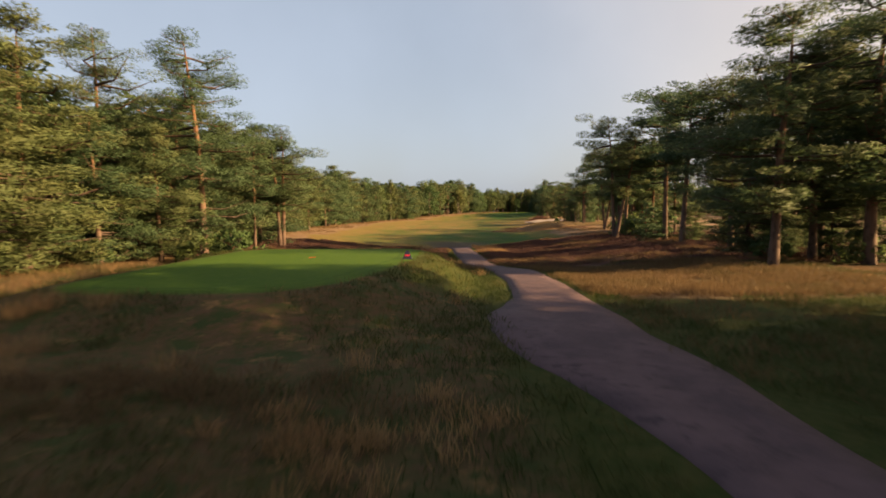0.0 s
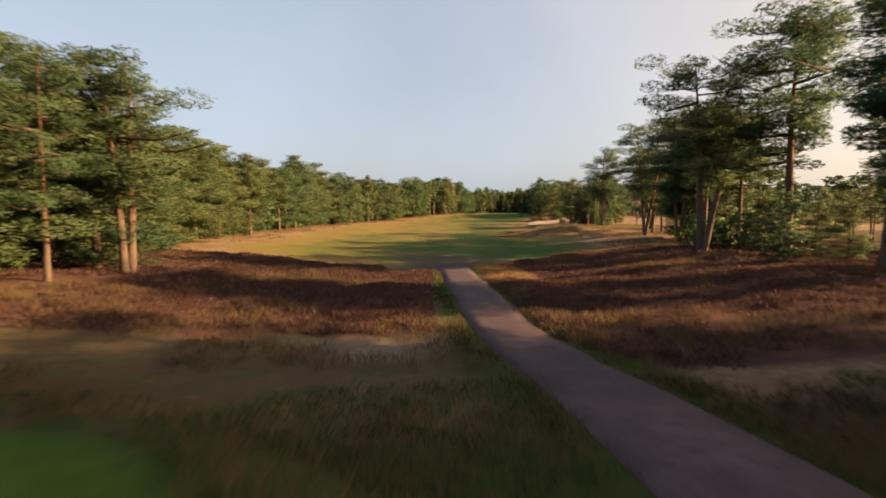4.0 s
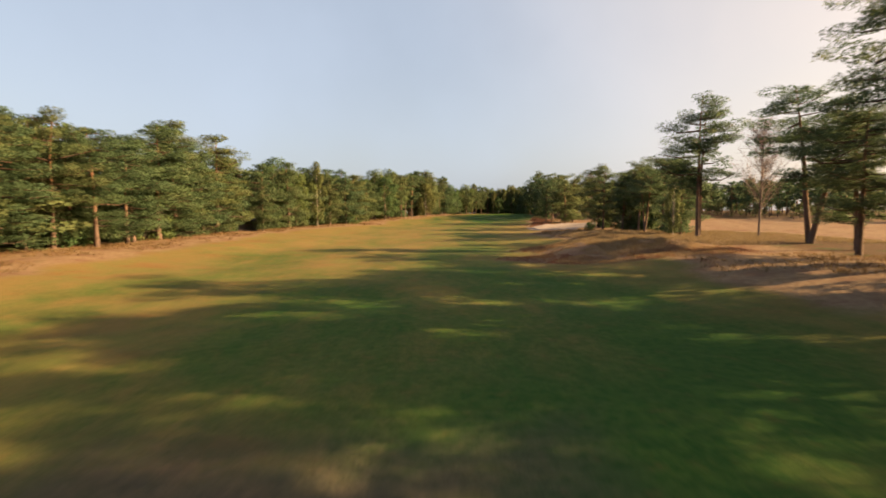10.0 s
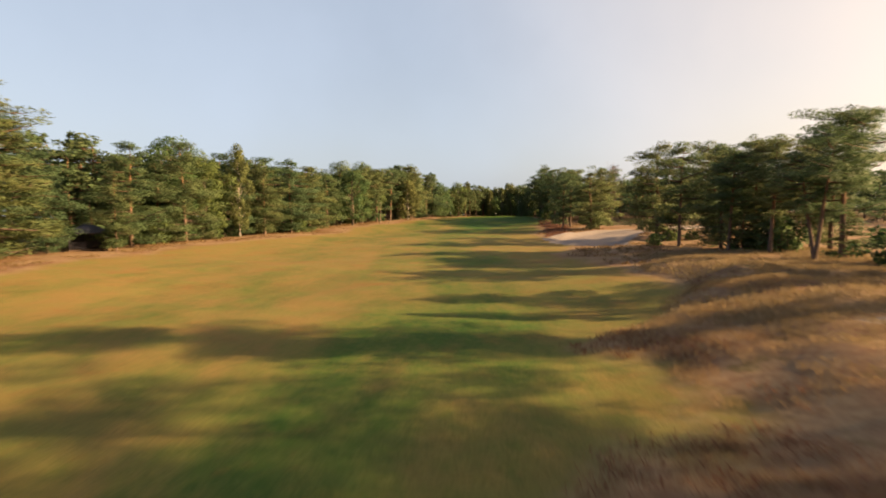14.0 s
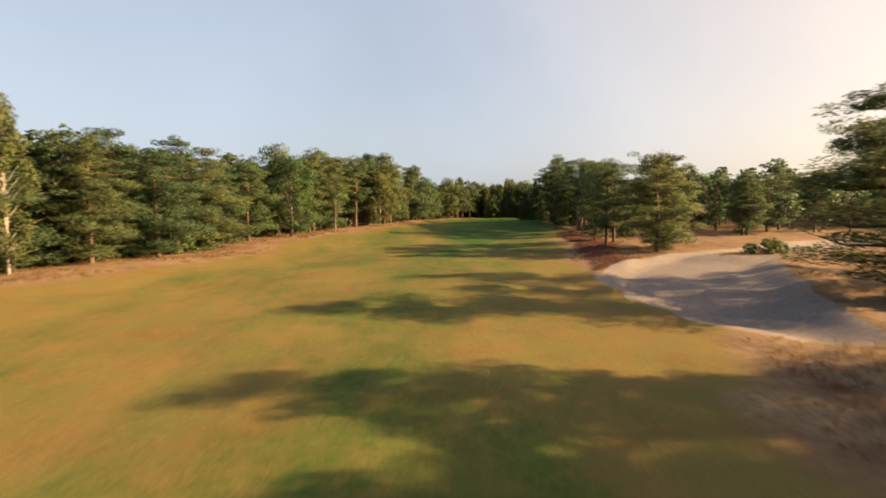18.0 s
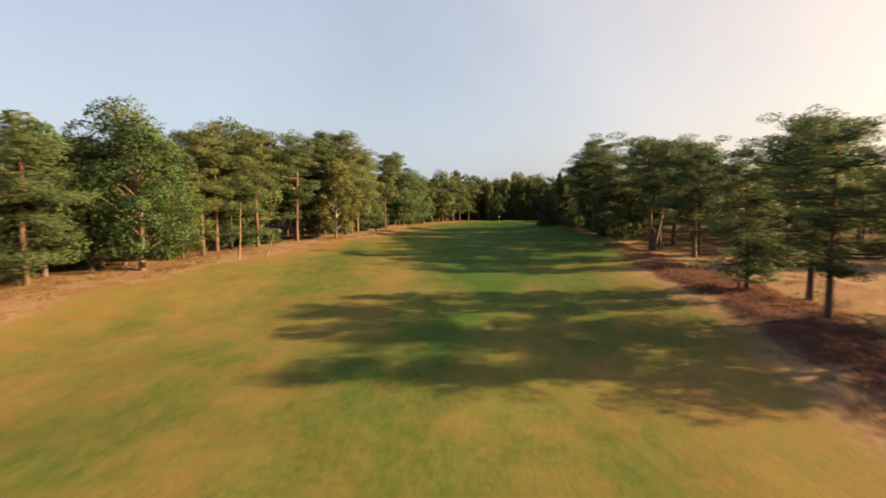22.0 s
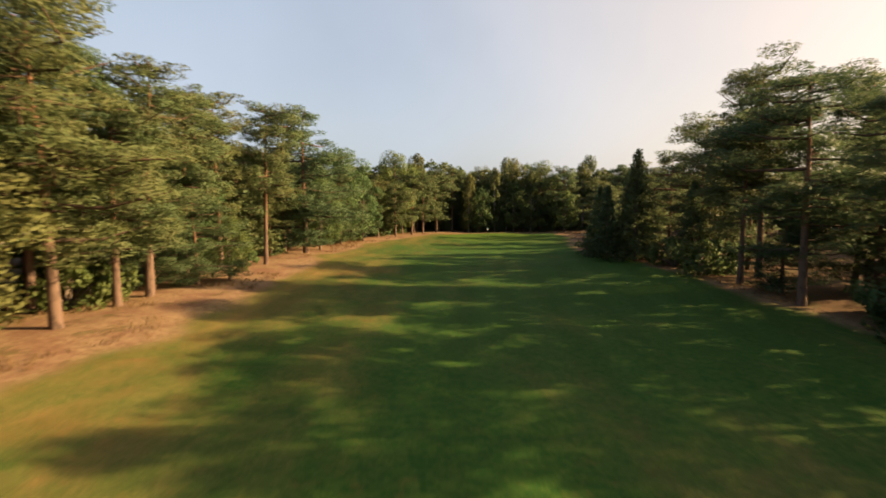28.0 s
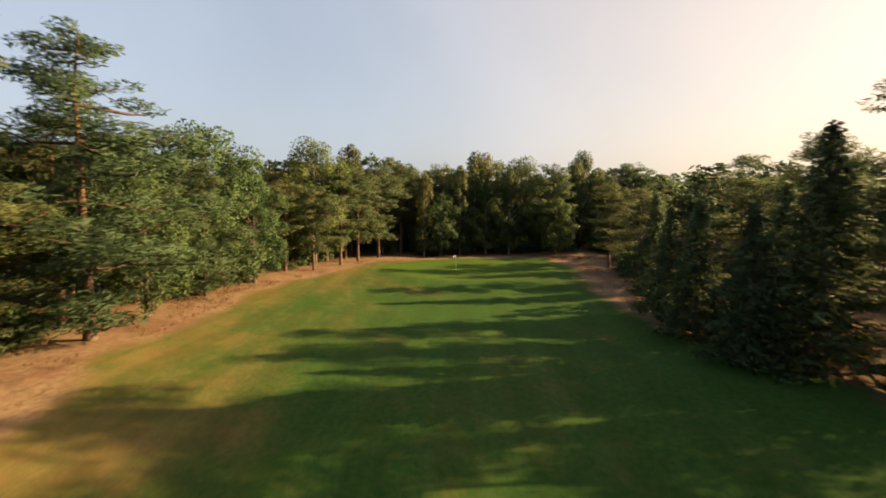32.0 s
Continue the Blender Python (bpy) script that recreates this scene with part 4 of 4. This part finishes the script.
# ---- woods further back ----
def far_wood(name, label, spots, seed, tufts, size):
    """Many coarse pines joined into one wood."""
    rng = np.random.RandomState(seed)
    shapes = [pine_shape(200 + k, 16, (0.12, 0.3, 0.2, 0.4)[k], 4.2, 26, tufts, size, ("full", "round", "full", "round")[k]) for k in range(4)]
    wood, crown, soft = [], [], []
    for x, y, tall in spots:
        stem, limbs, (cv, cf, cn) = shapes[rng.randint(4)]
        wv, wf = joined(stem + limbs)
        a, s = rng.rand() * 6.28, tall / 16
        turn = np.array([[math.cos(a), -math.sin(a), 0], [math.sin(a), math.cos(a), 0], [0, 0, 1]]) * s
        base = np.array([x, y, z_at(x, y)])
        wood.append((wv @ turn.T + base, wf))
        crown.append((cv @ turn.T + base, cf))
        soft.append(cn @ turn.T / s)
    root = tagged(new(name), label, "wood", kind="stuff")
    part("trunks", mesh_from("trunks", *joined(wood), PINE_BARK, True), root)
    part("crowns", mesh_from("crowns", *joined(crown), PINE_LEAF, False, np.concatenate(soft)), root)


def scatter(n, seed, inside, x0, x1, y0, y1, gap, tall):
    rng, found = random.Random(seed), []
    for _ in range(n * 12):
        x, y = rng.uniform(x0, x1), rng.uniform(y0, y1)
        if inside(x, y) and all((x - a) ** 2 + (y - b) ** 2 > gap * gap for a, b, _ in found):
            found.append((x, y, tall * rng.uniform(0.85, 1.15)))
            if len(found) >= n:
                break
    return found


far_wood("pine_wood", "dense pine wood behind the left tree line", scatter(240, 1, lambda x, y: -34 < x - float(left_edge(y)) < -11, -75, 60, -20, 420, 4.2, 15.5), 1, 700, 0.55)
# the wood right of the path is out of view, added to shade the bank
far_wood("pine_wood", "unseen pine wood to the right of the cart path, added for shade", scatter(75, 6, lambda x, y: True, 38, 80, -60, 7, 4.6, 17), 6, 1200, 0.42)
far_wood("pine_wood", "open pine wood behind the right tree line", scatter(100, 2, lambda x, y: (12 if y > 288 else 28) < x - float(right_edge(y)) < 54 and (y < 320 or x > 98), 68, 145, 262, 430, 5.5, 14), 2, 700, 0.55)
far_wood("pine_wood", "young pines behind the tall pines beside the heath", scatter(46, 9, lambda x, y: x > 40 + max(0, y - 80) * 0.6, 40, 80, 26, 104, 4.2, 6.5), 9, 900, 0.42)
for _ in range(40):
    xx = stand.uniform(40, 104)
    plant("back_full", xx, 416 + stand.uniform(0, 9) - max(0, xx - 84) * 0.5, stand.uniform(6, 10), 1.2)
# pines added mostly out of view to shade the cart path and the fairway, a bush by the bunker, birches before the last
# wood
for kind, x, y, tall, wide in (("round", 64, 288.5, 17, 1.15), ("umbrella", 64.5, 294, 17.5, 1.15), ("round", 29.5, 40, 17, 1.2), ("full", 33, 37, 16, 1.2), ("round", 26.5, 36.5, 15, 1.2), ("shrub", 40.5, 181.5, 1.5, 1), ("birch", 37.6, 141.5, 9, 0.7), ("birch", 55.5, 405.5, 14, 0.9), ("birch", 62.5, 406.5, 15.5, 0.9), ("birch", 71.5, 405, 15, 0.9), ("oak", 58.5, 405.5, 11, 1.2), ("oak", 67.5, 406.5, 12.5, 1.2), ("oak", 79, 401, 10, 1.2)):
    plant(kind, x, y, tall, wide)
far_wood("pine_wood", "pine wood behind the green", scatter(100, 3, lambda x, y: True, 30, 150, 425, 450, 4.6, 16), 3, 700, 0.55)
far_wood("pine_wood", "deep pine wood further to the left", scatter(150, 7, lambda x, y: -62 < x - float(left_edge(y)) < -34, -100, 20, -30, 470, 6.0, 15), 7, 450, 0.75)
far_wood("pine_wood", "deep pine wood further behind the green", scatter(90, 8, lambda x, y: True, 10, 190, 452, 490, 6.0, 15), 8, 450, 0.75)
far_wood("pine_wood", "low young pines before the distant wood", scatter(150, 10, lambda x, y: 141 < x + max(0, y - 230) * 0.25 < 152, 96, 152, 20, 400, 2.6, 6.0), 10, 450, 0.6)
far_wood("pine_wood", "distant hazy pine wood beyond the heath", scatter(230, 4, lambda x, y: x > 150 - max(0, y - 230) * 0.25, 110, 200, -60, 420, 6.0, 15), 4, 450, 0.75)


# ---- grass and heather ----
def tufts(name, label, category, material, spots, blades, long, wide, spread, lift, seed):
    """Upright tufts of fine blades at the given spots, as one stuff object."""
    rng = np.random.RandomState(seed)
    spots = np.repeat(np.asarray(spots, float), blades, 0)
    n = len(spots)
    size = rng.uniform(0.6, 1.3, (n, 1))
    at = np.stack([spots[:, 0], spots[:, 1], height(spots[:, 0], spots[:, 1])], 1)
    at[:, :2] += rng.normal(0, spread, (n, 2))
    way = rng.normal(size=(n, 3)) * (lift, lift, 0.0) + (0, 0, 1)
    way /= np.linalg.norm(way, axis=1, keepdims=True)
    side = np.cross(way, rng.normal(size=(n, 3)))
    side /= np.linalg.norm(side, axis=1, keepdims=True)
    tall, broad = long * size, wide * size
    mid_at = at + way * tall * 0.45
    verts = np.stack([at - (0, 0, 0.04), mid_at + side * broad, at + way * tall + rng.normal(0, 0.12, (n, 3)) * tall, mid_at - side * broad], 1).reshape(-1, 3)
    me = mesh_from(name, verts, np.arange(4 * n).reshape(n, 4), material)
    return tagged(new(name, me), label, category, kind="stuff")


def spots_where(n, seed, x0, x1, y0, y1, keep):
    rng = np.random.RandomState(seed)
    x, y = rng.uniform(x0, x1, n), rng.uniform(y0, y1, n)
    ok = keep(x, y) & (np.abs(x - path_x(y)) > np.where(y < 76, 1.55, 0)) & (tee_in(x, y) < -0.3) & ((np.abs(y - 13.5) > 4.5) | (x < 1.5) | (x > 4)) & (bunker_in(x, y) < -0.3) & (scrape_in(x, y) < -0.3)
    return np.stack([x[ok], y[ok]], 1)


def patchy(x, y, cell, seed, level):
    return vnoise(x, y, cell, seed) + 0.5 * vnoise(x, y, cell * 0.4, seed + 1) > level


tufts("heather", "rust-brown heather covering the heath beside the path", "heather", HEATHER, spots_where(26000, 1, -40, 45, 34, 92, lambda x, y: (heath_in(x, y) > 0.2) & patchy(x, y, 5, 40, np.where(y < 55, -0.4, -0.7))), 12, 0.24, 0.028, 0.2, 0.8, 1)
tufts("heather", "dense brown heather close to the path", "heather", HEATHER, spots_where(14000, 18, -16, 20, 48, 84, lambda x, y: heath_in(x, y) > 0.2), 12, 0.22, 0.015, 0.22, 0.8, 18)
tufts("heather", "low rust-brown heather beside the bunker", "heather", HEATHER, spots_where(9000, 2, 34, 62, 212, 300, lambda x, y: heath_in(x, y) > 0.1), 9, 0.2, 0.028, 0.18, 0.8, 2)
tufts("dry_grass", "bleached dry grass tufts among the heather", "grass", STRAW, spots_where(28000, 3, -40, 45, 30, 90, lambda x, y: (heath_in(x, y) > np.where(y < 56, -14, -4)) & (fair_in(x, y) < -1) & patchy(x, y, 4, 42, np.where(y < 52, 0.1, 0.5)) & (np.hypot((x + 1.5) / 1.1, (y - 45.3) / 0.8) > 1.5)), 10, 0.38, 0.01, 0.14, 0.45, 3)
tufts("dry_grass", "long dry grass on the bank before the tee", "grass", STRAW, spots_where(9000, 4, -30, 24, -6, 38, lambda x, y: (heath_in(x, y) < 1) & patchy(x, y, 4, 44, np.where((x > -3.5) & (x < 5) & (y > 8), 0.55, 0.12))), 14, 0.3, 0.0065, 0.2, 0.55, 4)
tufts("dry_grass", "bleached tussocks of tall grass on the bank", "grass", PALE_GRASS, spots_where(260, 14, -14, 3, 3, 38, lambda x, y: (heath_in(x, y) < 0) & patchy(x, y, 3, 70, np.where((x > -3.5) & (x < 5), 0.8, 0.25))), 70, 0.5, 0.006, 0.16, 0.4, 14)
tufts("dry_grass", "golden grass to the right of the path", "grass", STRAW, spots_where(5000, 15, 6, 20, 19.5, 36, lambda x, y: patchy(x, y, 3, 72, -0.5)), 16, 0.32, 0.0075, 0.2, 0.5, 15)
tufts("green_grass", "rough green grass on the bank and path verges", "grass", GREEN_GRASS, spots_where(18000, 5, -26, 24, -6, 40, lambda x, y: patchy(x, y, 5, 46, np.where((x > -2.5) & (y > 8), -0.6, -0.3))), 15, 0.2, 0.0075, 0.2, 0.65, 5)
tufts("dry_grass", "golden grass on the right verge of the path", "grass", PALE_GRASS, spots_where(1300, 19, 4.3, 8, 63, 75, lambda x, y: patchy(x, y, 3, 76, -0.2)), 12, 0.34, 0.008, 0.16, 0.45, 19)
tufts("green_grass", "green grass along the verges of the path", "grass", GREEN_GRASS, spots_where(12000, 6, -3, 10, 36, 71, lambda x, y: (np.abs(x - path_x(y)) < 2.2 + 1.2 * vnoise(x, y, 3, 60)) & (np.abs(x - path_x(y)) > 1.6)), 6, 0.13, 0.014, 0.12, 0.6, 6)
tufts("heather", "reddish heather on the near flank of the dune", "heather", HEATHER, spots_where(4000, 16, 10, 34, 119, 150, lambda x, y: (dune_in(x, y) > -0.4) & (dune_in(x, y) < 3.5) & patchy(x, y, 4, 74, -0.1)), 14, 0.24, 0.012, 0.2, 0.7, 16)
tufts("dry_grass", "fine pale grass on the near flank of the dune", "grass", PALE_GRASS, spots_where(12000, 17, 10, 32, 118, 148, lambda x, y: (dune_in(x, y) > -0.3) & patchy(x, y, 4, 78, np.where(y < 130, 0.25, -0.1))), 12, 0.22, 0.006, 0.2, 0.5, 17)
tufts("dry_grass", "long pale grass on the dune", "grass", PALE_GRASS, spots_where(16000, 7, 22, 55, 124, 188, lambda x, y: (dune_in(x, y) > -0.8) & patchy(x, y, 5, 48, -0.6)), 11, 0.3, 0.012, 0.2, 0.6, 7)
tufts("dry_grass", "dry grass along the left edge of the fairway", "grass", STRAW, spots_where(60000, 8, -36, 50, 60, 405, lambda x, y: (x > left_edge(y) - 5) & (x < middle(y)) & (fair_in(x, y) < -1.0) & (heath_in(x, y) < 0) & patchy(x, y, 5, 50, -0.05)), 6, 0.3, 0.022, 0.16, 0.5, 8)
tufts("dry_grass", "dry grass along the right edge of the fairway", "grass", STRAW, spots_where(60000, 9, 8, 90, 76, 400, lambda x, y: (x < right_edge(y) + 4) & (x > middle(y)) & (fair_in(x, y) < -1.0) & (heath_in(x, y) < 0) & (dune_in(x, y) < -1) & patchy(x, y, 5, 52, 0.0)), 6, 0.3, 0.022, 0.16, 0.5, 9)


tufts("dry_grass", "rusty golden tussocks in the middle of the bank", "grass", PALE_GRASS, np.random.RandomState(3).normal(0, 1, (26, 2)) * (1.0, 0.7) + (-0.9, 6.8), 60, 0.32, 0.006, 0.14, 0.45, 20)
tufts("dry_grass", "brown grass patches on the bank", "grass", STRAW, np.random.RandomState(4).normal(0, 1, (90, 2)) * (1.6, 0.8) + (-5.5, 8.2), 40, 0.3, 0.007, 0.18, 0.5, 21)


# ---- small things ----
def block(x0, x1, y0, y1, z0, z1, bevel=0.01, top=1.0):
    """A bevelled box; top narrows its upper face."""
    bm = bmesh.new()
    bmesh.ops.create_cube(bm, size=1.0)
    for v in bm.verts:
        k = top if v.co.z > 0 else 1.0
        v.co = Vector(((x0 + x1) / 2 + v.co.x * (x1 - x0) * k, (y0 + y1) / 2 + v.co.y * (y1 - y0) * k, z0 if v.co.z < 0 else z1))
    if bevel:
        bmesh.ops.bevel(bm, geom=bm.edges[:], offset=bevel, segments=1, affect="EDGES")
    return bm


def solid(name, bm, material, parent, label=""):
    me = bpy.data.meshes.new(name)
    bm.to_mesh(me)
    bm.free()
    me.materials.append(material)
    return part(name, me, parent, label)


NAVY = plain_material("dark_paint", (0.012, 0.014, 0.028), (0.02, 0.02, 0.035), 9, 0.45)
RED = plain_material("red_lettering", (0.6, 0.03, 0.06), (0.5, 0.03, 0.05), 9, 0.5)
ORANGE = plain_material("orange_paint", (0.65, 0.12, 0.03), (0.5, 0.09, 0.03), 9, 0.5)
WHITE = plain_material("white_paint", (0.8, 0.8, 0.78), (0.7, 0.7, 0.66), 9, 0.5)
TIMBER = plain_material("dark_timber", (0.035, 0.035, 0.05), (0.05, 0.045, 0.055), 7, 0.7)
ROOFING = plain_material("blue_grey_roofing", (0.03, 0.036, 0.06), (0.022, 0.026, 0.045), 5, 0.6)
STAKE = plain_material("weathered_stake", (0.10, 0.06, 0.04), (0.06, 0.04, 0.03), 12, 0.8)


def tee_marker(x, y):
    """A wedge-shaped marker block with red lettering bars on its sloping face."""
    root = tagged(new("tee_marker"), "dark wedge-shaped tee marker with red lettering", "tee marker")
    bm = block(-0.22, 0.22, -0.26, 0.2, 0.0, 0.34, 0.0)
    for v in bm.verts:
        if v.co.z > 0.2:
            v.co.x *= 0.42
            v.co.y = 0.1 + (v.co.y > 0) * 0.1
    bmesh.ops.bevel(bm, geom=bm.edges[:], offset=0.02, segments=2, affect="EDGES")
    body = solid("body", bm, NAVY, root)
    slope = math.degrees(math.atan2(0.34, 0.36))
    for k, (w, dx) in enumerate(((0.035, -0.1), (0.03, -0.045), (0.055, 0.015), (0.05, 0.085))):
        bar = solid("bar", block(-w / 2, w / 2, -0.055, 0.055, 0, 0.012, 0.003), RED, body)
        bar.matrix_basis = pose(dx, -0.105, 0.152, slope, 0, 0)
    solid("base", block(-0.25, 0.25, -0.29, 0.23, -0.03, 0.02, 0.01), NAVY, root)
    solid("handle", block(-0.06, 0.06, 0.12, 0.18, 0.325, 0.375, 0.012), NAVY, root)
    root.matrix_basis = pose(x, y, z_at(x, y) + 0.01, 0, 0, 4)


def flagstick(x, y):
    root = tagged(new("flagstick"), "white flagstick with a small flag standing in the green", "flagstick")
    v, f = tube([(0, 0, -0.1), (0, 0, 1.1), (0, 0, 2.2)], [0.016, 0.014, 0.012], 8)
    part("pole", mesh_from("pole", v, f, WHITE, True), root)
    n = 9
    pts = [(0.012 + 0.5 * k / (n - 1), 0.05 * math.sin(k * 0.9), 2.18 - 0.36 * r - 0.06 * k / (n - 1)) for r in (0, 1) for k in range(n)]
    bm = bmesh.new()
    vs = [bm.verts.new(p) for p in pts]
    for k in range(n - 1):
        bm.faces.new((vs[k], vs[k + 1], vs[n + k + 1], vs[n + k]))
    bmesh.ops.solidify(bm, geom=bm.faces[:], thickness=0.006)
    solid("flag", bm, WHITE, root)
    v, f = tube([(0, 0, -0.05), (0, 0, 0.012)], [0.054, 0.054], 14)
    part("cup", mesh_from("cup", v, f, WHITE, True), root)
    root.matrix_basis = pose(x, y, z_at(x, y) + 0.01, 0, 0, 200)


def shelter(x, y, turn):
    """An open-fronted timber shelter with a low pyramid roof."""
    root = tagged(new("shelter"), "dark timber shelter with a blue-grey pyramid roof under the pines", "shelter")
    for sx in (-1, 1):
        for sy in (-1, 1):
            solid("post", block(sx * 1.9 - 0.07, sx * 1.9 + 0.07, sy * 1.5 - 0.07, sy * 1.5 + 0.07, 0, 2.2), TIMBER, root)
    for k in range(9):
        solid("board", block(-1.83, 1.83, 1.47, 1.53, 0.12 + 0.23 * k, 0.33 + 0.23 * k, 0.008), TIMBER, root)
        for sx in (-1, 1):
            solid("board", block(sx * 1.9 - 0.03, sx * 1.9 + 0.03, -1.43, 1.43, 0.12 + 0.23 * k, 0.33 + 0.23 * k, 0.008), TIMBER, root)
    for k in range(8):
        solid("baluster", block(-1.7 + 0.2 * k - 0.03, -1.7 + 0.2 * k + 0.03, -1.53, -1.47, 0.15, 0.95, 0.006), TIMBER, root)
    solid("handrail", block(-1.83, -0.2, -1.55, -1.45, 0.95, 1.03), TIMBER, root)
    bm = block(-2.4, 2.4, -2.0, 2.0, 2.2, 3.4, 0.0, 0.06)
    solid("roof", bm, ROOFING, root)
    solid("fascia", block(-2.42, 2.42, -2.02, 2.02, 2.1, 2.2), TIMBER, root)
    solid("floor_slab", block(-2.0, 2.0, -1.6, 1.6, -0.3, 0.1), STAKE, root)
    seat = solid("seat", block(-1.5, 1.5, 0.95, 1.4, 0.42, 0.47), TIMBER, root)
    for sx in (-1.3, 0, 1.3):
        solid("leg", block(sx - 0.05, sx + 0.05, 1.0, 1.35, 0.1, 0.42), TIMBER, seat)
    root.matrix_basis = pose(x, y, z_at(x, y) + 0.12, 0, 0, turn)


def stake(x, y):
    root = tagged(new("stake"), "short dark wooden marker stake in the rough", "stake")
    solid("post", block(-0.05, 0.05, -0.05, 0.05, -0.2, 0.55, 0.012), STAKE, root)
    solid("cap", block(-0.055, 0.055, -0.055, 0.055, 0.552, 0.6, 0.015, 0.7), WHITE, root)
    root.matrix_basis = pose(x, y, z_at(x, y), 3, 0, 20)


def snag(x, y, tall, lean, turn):
    """A dead, barkless pine stem with broken stubs."""
    rng = np.random.RandomState(int(tall * 10))
    root = tagged(new("dead_tree"), "pale dead leaning tree trunk at the wood edge", "dead tree")
    v, f = tube([(0, 0, -0.2), (0.06, 0.03, tall * 0.4), (-0.04, 0.05, tall * 0.75), (0.05, 0, tall)], [0.13, 0.1, 0.075, 0.02], 8)
    part("trunk", mesh_from("trunk", v, f, DEAD_WOOD, True), root)
    for k in range(5):
        h, az, r = tall * rng.uniform(0.45, 0.95), rng.rand() * 6.28, rng.uniform(0.3, 1.1)
        v, f = tube([(0, 0.03, h), (math.cos(az) * r * 0.6, math.sin(az) * r * 0.6, h + r * 0.3), (math.cos(az) * r, math.sin(az) * r, h + r * 0.8)], [0.05, 0.03, 0.01], 5)
        part("branch", mesh_from("branch", v, f, DEAD_WOOD, True), root)
    root.matrix_basis = pose(x, y, z_at(x, y), 0, lean, turn)


DEAD_WOOD = plain_material("dead_wood", (0.22, 0.17, 0.13), (0.14, 0.105, 0.08), 5, 0.85)
snag(0.4, 277, 7.0, 4, 20)
snag(2.6, 281, 3.2, 24, 0)
tee_marker(-1.75, 24.9)
flagstick(56, 388)
shelter(-31.3, 185.5, 30)
stake(48, 250)
rod = tagged(new("marker_rod"), "orange marker rod lying on the tee", "marker rod")
v, f = tube([(-0.22, 0, 0.02), (0.0, 0.03, 0.025), (0.22, 0.02, 0.03)], [0.02, 0.02, 0.018], 8)
part("rod", mesh_from("rod", v, f, ORANGE, True), rod)
part("knob", mesh_from("knob", *tube([(0.2, 0.02, 0.03), (0.24, 0.02, 0.04), (0.28, 0.02, 0.03)], [0.012, 0.03, 0.012], 8), ORANGE, True), rod)
rod.matrix_basis = pose(-6.6, 25.6, z_at(-6.6, 25.6) + 0.005, 0, 0, 12) @ Matrix.Scale(0.65, 4)
